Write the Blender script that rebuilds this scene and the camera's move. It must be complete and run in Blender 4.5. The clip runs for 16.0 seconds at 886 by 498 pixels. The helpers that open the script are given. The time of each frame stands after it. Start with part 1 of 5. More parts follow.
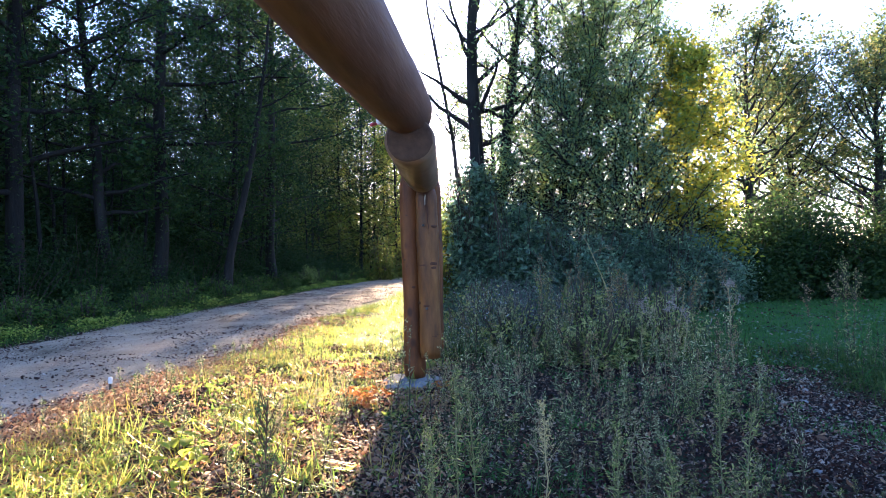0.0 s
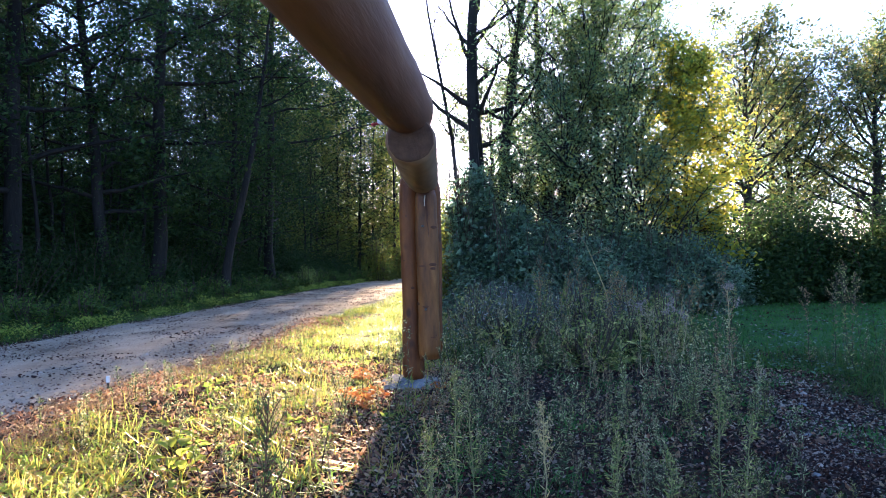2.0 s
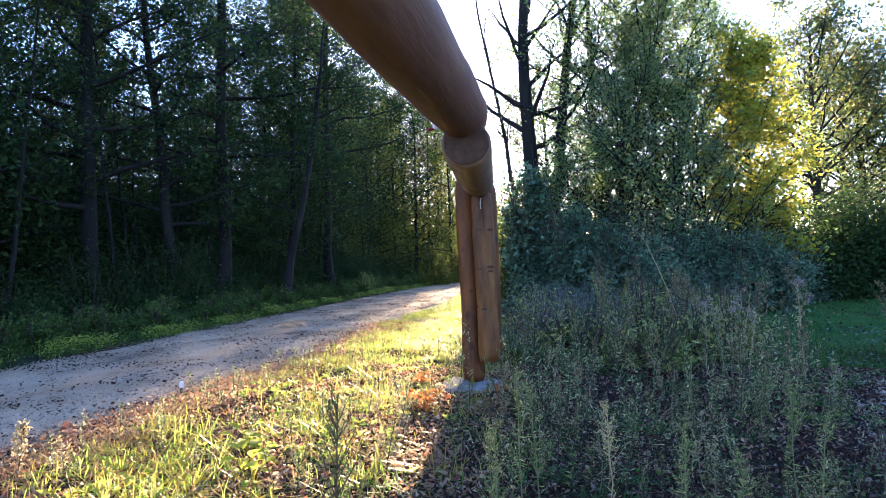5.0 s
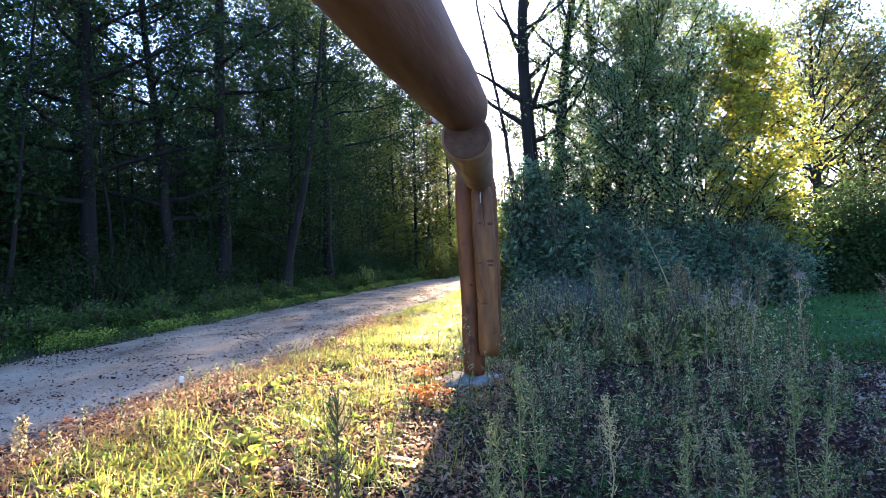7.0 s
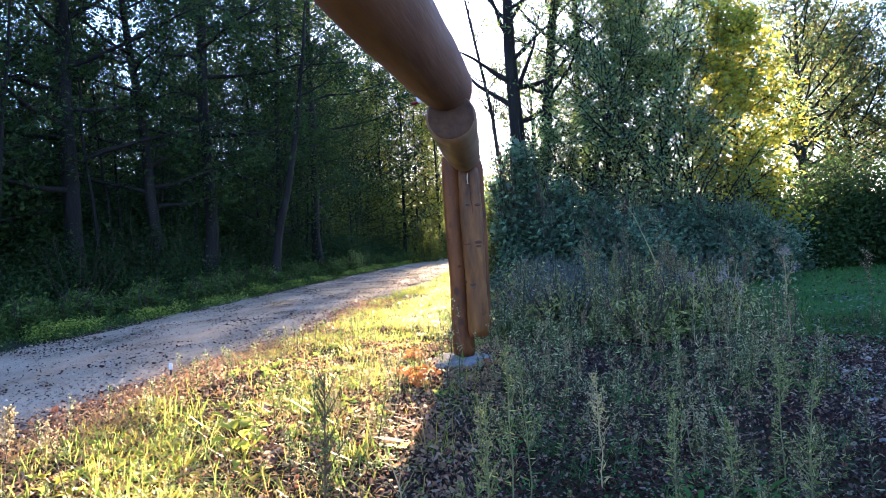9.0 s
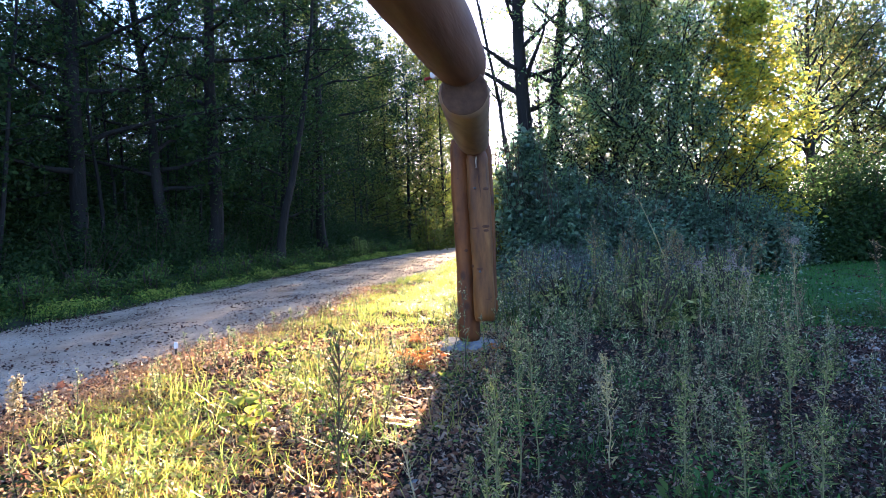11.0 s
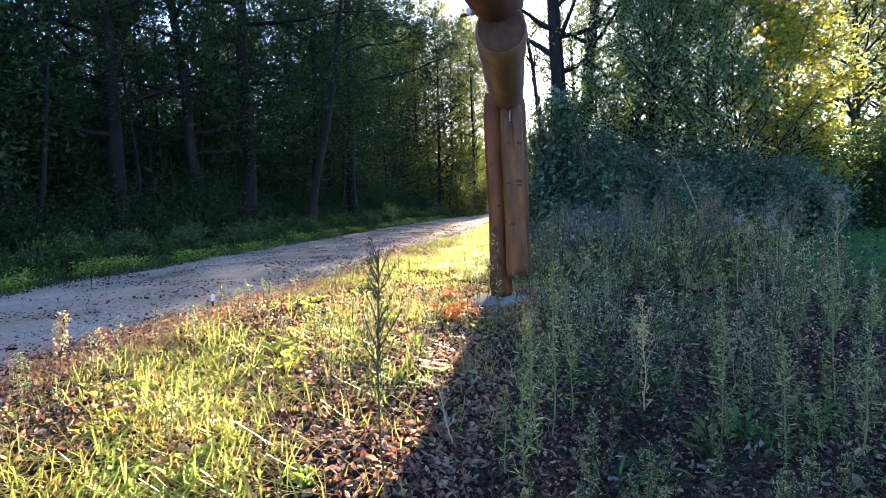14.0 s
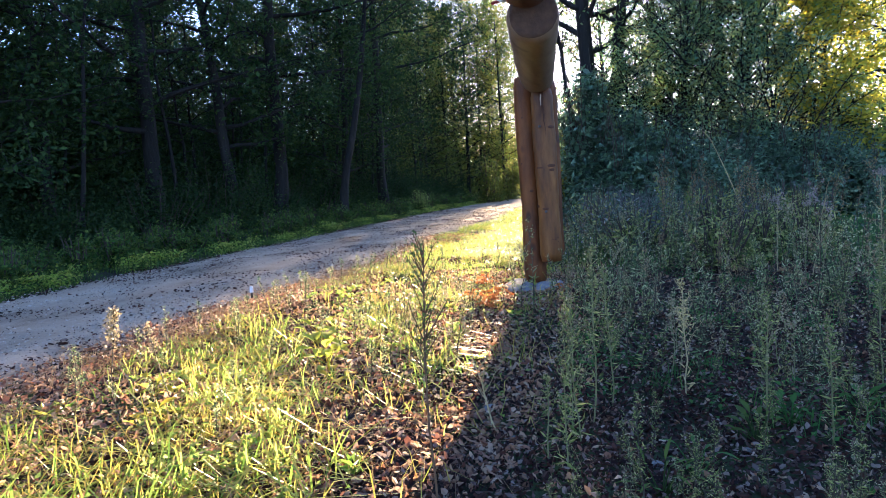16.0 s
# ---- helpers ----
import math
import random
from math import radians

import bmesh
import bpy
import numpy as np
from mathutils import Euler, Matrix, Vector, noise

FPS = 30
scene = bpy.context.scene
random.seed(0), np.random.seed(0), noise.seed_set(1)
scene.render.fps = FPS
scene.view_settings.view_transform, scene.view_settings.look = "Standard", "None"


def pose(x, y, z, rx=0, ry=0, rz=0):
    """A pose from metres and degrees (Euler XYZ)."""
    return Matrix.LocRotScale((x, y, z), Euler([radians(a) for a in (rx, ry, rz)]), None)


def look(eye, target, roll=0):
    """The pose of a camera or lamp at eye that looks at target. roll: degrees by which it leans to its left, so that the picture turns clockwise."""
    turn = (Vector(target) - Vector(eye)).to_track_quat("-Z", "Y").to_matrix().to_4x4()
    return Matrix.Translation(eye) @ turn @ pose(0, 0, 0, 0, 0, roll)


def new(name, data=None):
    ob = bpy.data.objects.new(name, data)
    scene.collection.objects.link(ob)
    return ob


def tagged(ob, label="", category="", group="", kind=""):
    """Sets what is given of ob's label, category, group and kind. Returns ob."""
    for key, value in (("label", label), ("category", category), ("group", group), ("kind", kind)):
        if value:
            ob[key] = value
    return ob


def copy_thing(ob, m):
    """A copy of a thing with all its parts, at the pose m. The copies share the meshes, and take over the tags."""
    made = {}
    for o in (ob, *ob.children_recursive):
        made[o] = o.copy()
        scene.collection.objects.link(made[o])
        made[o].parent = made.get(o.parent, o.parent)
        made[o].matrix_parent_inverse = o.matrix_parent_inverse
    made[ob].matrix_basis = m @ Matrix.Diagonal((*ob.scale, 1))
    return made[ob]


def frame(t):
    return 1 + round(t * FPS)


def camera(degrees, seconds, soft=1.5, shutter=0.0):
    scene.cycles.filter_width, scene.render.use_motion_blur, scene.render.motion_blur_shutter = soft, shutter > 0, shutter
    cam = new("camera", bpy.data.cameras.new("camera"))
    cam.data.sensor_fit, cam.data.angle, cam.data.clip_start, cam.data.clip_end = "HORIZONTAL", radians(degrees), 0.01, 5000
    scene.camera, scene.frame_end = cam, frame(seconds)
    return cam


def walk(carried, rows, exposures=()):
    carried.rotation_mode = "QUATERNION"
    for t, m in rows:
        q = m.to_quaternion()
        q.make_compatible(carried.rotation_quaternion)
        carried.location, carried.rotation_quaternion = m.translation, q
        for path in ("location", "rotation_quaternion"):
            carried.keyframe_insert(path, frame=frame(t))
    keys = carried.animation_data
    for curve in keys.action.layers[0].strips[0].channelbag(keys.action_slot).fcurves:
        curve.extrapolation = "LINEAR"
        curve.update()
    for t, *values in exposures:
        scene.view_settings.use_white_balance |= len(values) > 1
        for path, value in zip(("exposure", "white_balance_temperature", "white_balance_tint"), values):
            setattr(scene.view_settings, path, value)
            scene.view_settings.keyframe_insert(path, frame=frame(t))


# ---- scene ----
# The camera and its walk
cam = camera(67.8, 16.0, soft=0.6)
PATH = [
    (0, (0.641, -0.223, 1.268), (0.439, 1.766, 1.284), -1.2),
    (0.5, (0.639, -0.218, 1.262), (0.48, 1.775, 1.29), -0.5),
    (1, (0.641, -0.213, 1.262), (0.44, 1.777, 1.288), -0.7),
    (1.5, (0.638, -0.198, 1.263), (0.458, 1.794, 1.288), -0.9),
    (2, (0.631, -0.22, 1.264), (0.434, 1.77, 1.284), -0.8),
    (2.5, (0.636, -0.214, 1.261), (0.454, 1.778, 1.275), -0.6),
    (3, (0.627, -0.221, 1.256), (0.437, 1.77, 1.27), -0.5),
    (3.5, (0.622, -0.218, 1.262), (0.382, 1.767, 1.291), -1.5),
    (4, (0.624, -0.218, 1.249), (0.303, 1.756, 1.279), -1.8),
    (4.2, (0.625, -0.231, 1.255), (0.283, 1.739, 1.291), -2.1),
    (6.5, (0.624, -0.261, 1.258), (0.248, 1.704, 1.282), -2.3),
    (7, (0.619, -0.236, 1.26), (0.254, 1.731, 1.277), -2.4),
    (7.5, (0.619, -0.237, 1.259), (0.251, 1.729, 1.28), -2.6),
    (8, (0.622, -0.241, 1.259), (0.268, 1.728, 1.278), -3.1),
    (8.5, (0.62, -0.235, 1.255), (0.256, 1.732, 1.244), -3.1),
    (9, (0.629, -0.224, 1.251), (0.294, 1.747, 1.214), -3.4),
    (9.2, (0.628, -0.227, 1.247), (0.285, 1.743, 1.192), -3.5),
    (11.3, (0.585, -0.21, 1.158), (0.234, 1.758, 1.087), -1.9),
    (11.5, (0.588, -0.216, 1.136), (0.226, 1.748, 1.026), -1.5),
    (12, (0.593, -0.215, 1.123), (0.219, 1.745, 0.987), -2.6),
    (12.5, (0.605, -0.193, 1.086), (0.227, 1.765, 0.929), -2.3),
    (13, (0.575, -0.185, 1.075), (0.191, 1.771, 0.911), -1.7),
    (13.5, (0.558, -0.187, 1.058), (0.122, 1.759, 0.906), -1.9),
    (14, (0.556, -0.207, 1.049), (0.118, 1.739, 0.894), -2.2),
    (14.5, (0.553, -0.195, 1.027), (0.118, 1.749, 0.856), -2.1),
    (15, (0.548, -0.226, 1.01), (0.092, 1.713, 0.836), -2.4),
    (15.5, (0.547, -0.215, 1.001), (0.074, 1.72, 0.825), -3.7),
    (16, (0.53, -0.236, 1.067), (0.002, 1.683, 0.874), -3.9),
]
walk(cam, [(t, look(eye, target, roll)) for t, eye, target, roll in PATH], [(0.0, 3.38, 5290, 31), (1.0, 3.3, 5290, 31), (2.5, 3.26, 5290, 31), (3.4, 3.38, 5290, 31), (6.3, 3.42, 5290, 31), (9.2, 3.52, 5290, 31), (11.5, 3.42, 5290, 31), (13.5, 3.32, 5290, 31), (16.0, 3.3, 5290, 31)])

# Light: a low sun straight ahead, and its sky
SUN_AZ, SUN_EL = -3.5, 11.5
SUN_WAY = Vector((math.sin(radians(SUN_AZ)) * math.cos(radians(SUN_EL)), math.cos(radians(SUN_AZ)) * math.cos(radians(SUN_EL)), math.sin(radians(SUN_EL))))
world = bpy.data.worlds.new("sky")
scene.world = world
world.use_nodes = True
wn = world.node_tree.nodes
sky = wn.new("ShaderNodeTexSky")
sky.sky_type, sky.sun_disc = "NISHITA", False
sky.sun_elevation, sky.sun_rotation = radians(SUN_EL), radians(SUN_AZ)
sky.dust_density, sky.air_density, sky.ozone_density = 0.5, 1.0, 2.5
wn["Background"].inputs[1].default_value = 0.06
world.node_tree.links.new(sky.outputs[0], wn["Background"].inputs[0])
lamp = bpy.data.lights.new("sun", "SUN")
lamp.energy, lamp.angle, lamp.color = 5.0, radians(0.6), (1.0, 0.73, 0.33)
sun = new("sun", lamp)
sun.matrix_world = look(SUN_WAY * 60, (0, 0, 0))

# ---------------------------------------------------------------- materials


def ramp_of(nt, cols):
    ramp = nt.nodes.new("ShaderNodeValToRGB")
    el = ramp.color_ramp.elements
    while len(el) < len(cols):
        el.new(0.5)
    for i, c in enumerate(cols):
        el[i].position = i / max(1, len(cols) - 1)
        el[i].color = (*c, 1)
    return ramp


def noise_of(nt, scale, detail=4.0, stretch=None, rough=0.6):
    coord = nt.nodes.new("ShaderNodeTexCoord")
    tex = nt.nodes.new("ShaderNodeTexNoise")
    tex.inputs["Scale"].default_value, tex.inputs["Detail"].default_value = scale, detail
    tex.inputs["Roughness"].default_value = rough
    if stretch:
        mp = nt.nodes.new("ShaderNodeMapping")
        mp.inputs["Scale"].default_value = stretch
        nt.links.new(coord.outputs["Object"], mp.inputs["Vector"])
        nt.links.new(mp.outputs[0], tex.inputs["Vector"])
    else:
        nt.links.new(coord.outputs["Object"], tex.inputs["Vector"])
    return tex


def foliage(name, cols, clear=0.4, rough=0.55, gloss=0.3):
    """Leaf tissue: each leaf its own tone, light shining through it."""
    m = bpy.data.materials.new(name)
    m.use_nodes = True
    nt = m.node_tree
    bsdf = nt.nodes["Principled BSDF"]
    geo = nt.nodes.new("ShaderNodeNewGeometry")
    ramp = ramp_of(nt, cols)
    nt.links.new(geo.outputs["Random Per Island"], ramp.inputs[0])
    big = noise_of(nt, 1.1, 3)
    hsv = nt.nodes.new("ShaderNodeHueSaturation")
    mul = nt.nodes.new("ShaderNodeMapRange")
    mul.inputs["From Min"].default_value, mul.inputs["From Max"].default_value = 0.3, 0.7
    mul.inputs["To Min"].default_value, mul.inputs["To Max"].default_value = 0.7, 1.3
    nt.links.new(big.outputs[0], mul.inputs["Value"])
    nt.links.new(mul.outputs[0], hsv.inputs["Value"])
    nt.links.new(ramp.outputs[0], hsv.inputs["Color"])
    nt.links.new(hsv.outputs[0], bsdf.inputs["Base Color"])
    bsdf.inputs["Roughness"].default_value = rough
    bsdf.inputs["Specular IOR Level"].default_value = gloss
    tr = nt.nodes.new("ShaderNodeBsdfTranslucent")
    warm = nt.nodes.new("ShaderNodeHueSaturation")
    warm.inputs["Saturation"].default_value, warm.inputs["Value"].default_value = 1.0, 1.55
    nt.links.new(hsv.outputs[0], warm.inputs["Color"])
    nt.links.new(warm.outputs[0], tr.inputs[0])
    mix = nt.nodes.new("ShaderNodeMixShader")
    mix.inputs[0].default_value = clear
    nt.links.new(bsdf.outputs[0], mix.inputs[1])
    nt.links.new(tr.outputs[0], mix.inputs[2])
    nt.links.new(mix.outputs[0], nt.nodes["Material Output"].inputs[0])
    return m


def solid(name, cols, scale=4.0, rough=0.8, bump=0.3, fine=40.0, stretch=None, island=False, depth=0.02, gloss=0.3):
    """An opaque surface: tones at two scales and a fine relief."""
    m = bpy.data.materials.new(name)
    m.use_nodes = True
    nt = m.node_tree
    bsdf = nt.nodes["Principled BSDF"]
    ramp = ramp_of(nt, cols)
    coarse = noise_of(nt, scale, 6, stretch)
    grain = noise_of(nt, fine, 4, stretch)
    if island:
        geo = nt.nodes.new("ShaderNodeNewGeometry")
        nt.links.new(geo.outputs["Random Per Island"], ramp.inputs[0])
    else:
        add = nt.nodes.new("ShaderNodeMath")
        add.operation = "MULTIPLY_ADD"
        add.inputs[1].default_value, add.inputs[2].default_value = 0.6, -0.3
        nt.links.new(grain.outputs[0], add.inputs[0])
        both = nt.nodes.new("ShaderNodeMath")
        nt.links.new(add.outputs[0], both.inputs[0])
        spread = nt.nodes.new("ShaderNodeMapRange")
        spread.inputs["From Min"].default_value, spread.inputs["From Max"].default_value = 0.28, 0.72
        nt.links.new(coarse.outputs[0], spread.inputs["Value"])
        nt.links.new(spread.outputs[0], both.inputs[1])
        nt.links.new(both.outputs[0], ramp.inputs[0])
    nt.links.new(ramp.outputs[0], bsdf.inputs["Base Color"])
    bsdf.inputs["Roughness"].default_value = rough
    bsdf.inputs["Specular IOR Level"].default_value = gloss
    bp = nt.nodes.new("ShaderNodeBump")
    bp.inputs["Strength"].default_value, bp.inputs["Distance"].default_value = bump, depth
    nt.links.new(grain.outputs[0], bp.inputs["Height"])
    nt.links.new(bp.outputs[0], bsdf.inputs["Normal"])
    return m


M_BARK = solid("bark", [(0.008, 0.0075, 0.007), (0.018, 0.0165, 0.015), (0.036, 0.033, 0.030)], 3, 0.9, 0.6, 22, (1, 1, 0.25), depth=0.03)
M_TWIG = solid("twig_bark", [(0.04, 0.03, 0.022), (0.10, 0.08, 0.06)], 5, 0.9, 0.2, 30)
# Forest leaf toned down for the wood's shade, sunny leaf up for the sun.
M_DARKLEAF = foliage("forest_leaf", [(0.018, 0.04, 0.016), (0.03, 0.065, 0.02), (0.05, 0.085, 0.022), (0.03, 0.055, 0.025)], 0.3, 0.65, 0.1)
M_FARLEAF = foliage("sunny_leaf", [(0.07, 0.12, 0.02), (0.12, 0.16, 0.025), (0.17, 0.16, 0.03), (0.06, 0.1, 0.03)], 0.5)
# Shrub and ash leaf colours are lifted to hold the sun's glare haze.
M_SHRUBLEAF = foliage("shrub_leaf", [(0.02, 0.05, 0.028), (0.085, 0.165, 0.09), (0.19, 0.29, 0.16), (0.03, 0.06, 0.036), (0.12, 0.20, 0.10)], 0.4, 0.34, 0.55)
M_ASHLEAF = foliage("ash_leaf", [(0.08, 0.16, 0.06), (0.12, 0.21, 0.075), (0.22, 0.26, 0.06), (0.08, 0.14, 0.07), (0.16, 0.24, 0.10), (0.24, 0.30, 0.10)], 0.62, 0.45, 0.4)
M_FEATHER = foliage("feather_leaf", [(0.08, 0.17, 0.09), (0.13, 0.24, 0.12), (0.19, 0.30, 0.14), (0.06, 0.13, 0.07), (0.30, 0.35, 0.08), (0.20, 0.30, 0.11)], 0.6, 0.38, 0.5)
M_LIMELEAF = foliage("lime_leaf", [(0.14, 0.20, 0.03), (0.22, 0.27, 0.04), (0.30, 0.29, 0.045), (0.10, 0.16, 0.035)], 0.55)
M_YELLOW = foliage("yellow_leaf", [(0.36, 0.33, 0.026), (0.48, 0.42, 0.034), (0.20, 0.27, 0.035), (0.46, 0.38, 0.03), (0.14, 0.21, 0.04), (0.38, 0.36, 0.032)], 0.5)
M_AUTUMN = foliage("autumn_leaf", [(0.05, 0.09, 0.035), (0.09, 0.13, 0.045), (0.22, 0.20, 0.05), (0.05, 0.075, 0.035), (0.07, 0.11, 0.045), (0.10, 0.13, 0.05)], 0.42)
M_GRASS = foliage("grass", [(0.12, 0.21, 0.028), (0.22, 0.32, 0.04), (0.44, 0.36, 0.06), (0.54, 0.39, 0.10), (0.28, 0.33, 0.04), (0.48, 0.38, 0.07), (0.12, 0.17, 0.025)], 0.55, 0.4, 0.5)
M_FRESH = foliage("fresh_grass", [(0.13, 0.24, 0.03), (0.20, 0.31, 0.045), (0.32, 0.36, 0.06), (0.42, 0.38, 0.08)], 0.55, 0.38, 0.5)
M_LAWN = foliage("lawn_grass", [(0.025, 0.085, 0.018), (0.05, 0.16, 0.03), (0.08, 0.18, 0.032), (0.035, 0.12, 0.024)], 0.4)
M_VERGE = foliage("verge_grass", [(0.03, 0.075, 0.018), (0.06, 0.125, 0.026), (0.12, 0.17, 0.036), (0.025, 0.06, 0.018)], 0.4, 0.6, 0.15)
M_CLOVER = foliage("clover", [(0.12, 0.20, 0.04), (0.2, 0.28, 0.06), (0.3, 0.32, 0.09), (0.1, 0.16, 0.04)], 0.5)
# Lighter than the bank's green: stands in for sun on the lane's edge.
M_SUNFRINGE = foliage("sunlit_fringe_leaf", [(0.17, 0.28, 0.04), (0.28, 0.38, 0.055), (0.40, 0.41, 0.08), (0.10, 0.18, 0.03)], 0.55)
M_STRAW = foliage("straw", [(0.27, 0.19, 0.09), (0.36, 0.26, 0.13), (0.18, 0.12, 0.065), (0.31, 0.24, 0.14)], 0.25, 0.7, 0.1)
M_BRUSH = foliage("withered_brush", [(0.03, 0.032, 0.03), (0.11, 0.115, 0.11), (0.05, 0.13, 0.065), (0.40, 0.38, 0.36), (0.07, 0.17, 0.085), (0.018, 0.04, 0.022), (0.05, 0.12, 0.06)], 0.25)
M_BRUSHSTEM = solid("brush_stem", [(0.06, 0.056, 0.048), (0.18, 0.165, 0.145)], 6, 0.8, 0.1)
M_WEED = foliage("weed_leaf", [(0.045, 0.095, 0.04), (0.10, 0.17, 0.065), (0.40, 0.41, 0.17), (0.035, 0.075, 0.035), (0.62, 0.58, 0.30), (0.06, 0.11, 0.05), (0.24, 0.29, 0.10)], 0.4)
M_GREENWEED = foliage("green_weed_leaf", [(0.05, 0.09, 0.022), (0.12, 0.18, 0.04), (0.36, 0.38, 0.10), (0.03, 0.055, 0.018), (0.54, 0.50, 0.17), (0.08, 0.13, 0.03)], 0.35)
M_FLEABANE = foliage("fleabane_leaf", [(0.05, 0.10, 0.03), (0.10, 0.165, 0.045), (0.17, 0.22, 0.06), (0.035, 0.07, 0.02)], 0.4)
M_PALEWEED = foliage("pale_weed_leaf", [(0.34, 0.27, 0.15), (0.44, 0.37, 0.21), (0.26, 0.20, 0.11), (0.40, 0.35, 0.22)], 0.3)
M_DRYPALE = foliage("dry_pale_leaf", [(0.55, 0.42, 0.15), (0.66, 0.53, 0.22), (0.48, 0.33, 0.11), (0.60, 0.50, 0.26)], 0.3)
M_SEEDFLUFF = foliage("seed_fluff", [(0.26, 0.20, 0.165), (0.38, 0.31, 0.265), (0.18, 0.13, 0.11)], 0.3)
M_DRYSTEM = solid("dry_stem", [(0.36, 0.28, 0.13), (0.52, 0.42, 0.2)], 6, 0.7, 0.1)
M_DEADTWIG = solid("dead_twig", [(0.028, 0.026, 0.022), (0.055, 0.052, 0.044), (0.22, 0.20, 0.175), (0.035, 0.035, 0.028)], 6, 0.8, 0.1, island=True)
M_GREENSTEM = solid("green_stem", [(0.12, 0.13, 0.05), (0.26, 0.25, 0.10)], 6, 0.6, 0.1)
M_REDSTEM = solid("reddish_stem", [(0.09, 0.05, 0.03), (0.16, 0.10, 0.05)], 6, 0.7, 0.1)
M_STEM = solid("weed_stem", [(0.035, 0.03, 0.018), (0.085, 0.07, 0.04)], 6, 0.7, 0.1)
# The near-black leaf tones hold the shade down between the weeds.
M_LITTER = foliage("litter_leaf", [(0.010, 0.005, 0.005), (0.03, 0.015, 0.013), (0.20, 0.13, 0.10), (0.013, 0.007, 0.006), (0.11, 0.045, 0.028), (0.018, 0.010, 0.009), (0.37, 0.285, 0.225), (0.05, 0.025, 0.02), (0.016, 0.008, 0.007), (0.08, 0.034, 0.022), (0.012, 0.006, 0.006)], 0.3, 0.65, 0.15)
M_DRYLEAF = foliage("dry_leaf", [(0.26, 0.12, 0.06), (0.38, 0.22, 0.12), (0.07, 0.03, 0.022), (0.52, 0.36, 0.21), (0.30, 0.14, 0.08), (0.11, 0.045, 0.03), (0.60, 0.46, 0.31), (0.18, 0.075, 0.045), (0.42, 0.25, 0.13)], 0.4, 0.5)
M_ORANGE = foliage("orange_frond", [(0.42, 0.13, 0.03), (0.5, 0.2, 0.05), (0.3, 0.1, 0.03)], 0.4)
M_BROADLEAF = foliage("broad_leaf", [(0.26, 0.38, 0.03), (0.34, 0.42, 0.04), (0.4, 0.36, 0.05)], 0.5)
M_ROAD = solid("gravel_road", [(0.12, 0.084, 0.05), (0.34, 0.252, 0.165), (0.455, 0.35, 0.238), (0.55, 0.445, 0.315)], 1.1, 0.95, 1.0, 30, (1, 0.6, 1), depth=0.035)
M_STONE = solid("pebble", [(0.23, 0.18, 0.13), (0.42, 0.335, 0.25), (0.53, 0.45, 0.355), (0.29, 0.22, 0.155)], 9, 0.85, 0.3, 60, island=True)

# Redder wood, also darkened: holds the shade on the logs behind the front one.
M_SHADEWOOD = solid("shaded_reddish_log", [(0.06, 0.019, 0.005), (0.14, 0.046, 0.010), (0.22, 0.08, 0.018)], 7, 0.6, 0.4, 26, (1, 1, 0.3), depth=0.008)
M_PALEWOOD = solid("golden_log", [(0.055, 0.02, 0.006), (0.145, 0.056, 0.013), (0.25, 0.108, 0.028)], 8, 0.5, 0.4, 26, (1, 1, 0.25), depth=0.008)


def add_knots(m, scale, dark):
    """Dark oval knots sunk into the wood."""
    nt = m.node_tree
    bsdf = nt.nodes["Principled BSDF"]
    old = bsdf.inputs["Base Color"].links[0].from_socket
    coord, mp, vor = nt.nodes.new("ShaderNodeTexCoord"), nt.nodes.new("ShaderNodeMapping"), nt.nodes.new("ShaderNodeTexVoronoi")
    mp.inputs["Scale"].default_value = (1, 1, 0.7)
    vor.inputs["Scale"].default_value = scale
    nt.links.new(coord.outputs["Object"], mp.inputs[0])
    nt.links.new(mp.outputs[0], vor.inputs["Vector"])
    edge = nt.nodes.new("ShaderNodeMapRange")
    edge.inputs["From Min"].default_value, edge.inputs["From Max"].default_value = 0.13, 0.24
    edge.inputs["To Min"].default_value, edge.inputs["To Max"].default_value = 0.85, 0.0
    nt.links.new(vor.outputs["Distance"], edge.inputs["Value"])
    mix = nt.nodes.new("ShaderNodeMix")
    mix.data_type = "RGBA"
    nt.links.new(edge.outputs[0], mix.inputs[0])
    nt.links.new(old, mix.inputs[6])
    mix.inputs[7].default_value = (*dark, 1)
    nt.links.new(mix.outputs[2], bsdf.inputs["Base Color"])


add_knots(M_SHADEWOOD, 5.5, (0.04, 0.014, 0.007))
add_knots(M_PALEWOOD, 5.0, (0.06, 0.022, 0.010))
M_HEAD = solid("pale_log_head", [(0.13, 0.07, 0.038), (0.225, 0.135, 0.078), (0.30, 0.195, 0.12)], 5, 0.6, 0.35, 26, (1, 0.12, 1), depth=0.008)
add_knots(M_HEAD, 2.6, (0.09, 0.04, 0.02))
M_BEAM = solid("weathered_beam", [(0.10, 0.042, 0.024), (0.19, 0.085, 0.05), (0.27, 0.14, 0.085)], 4, 0.65, 0.4, 26, (1, 0.12, 1), depth=0.01)
M_STRAWWOOD = solid("torn_wood", [(0.45, 0.36, 0.26), (0.62, 0.54, 0.43)], 9, 0.8, 0.2)
M_KNOT = solid("knot_wood", [(0.055, 0.021, 0.010), (0.10, 0.039, 0.017)], 30, 0.7, 0.3, 90)
# Brown end grain, darkened with the shade of the face turned from the sun.
M_SHADED_END = solid("shaded_end_grain", [(0.06, 0.03, 0.018), (0.12, 0.065, 0.04)], 18, 0.8, 0.3, 60)
M_CONCRETE = solid("concrete", [(0.10, 0.098, 0.09), (0.21, 0.205, 0.19), (0.31, 0.30, 0.285)], 11, 0.9, 0.5, 50)
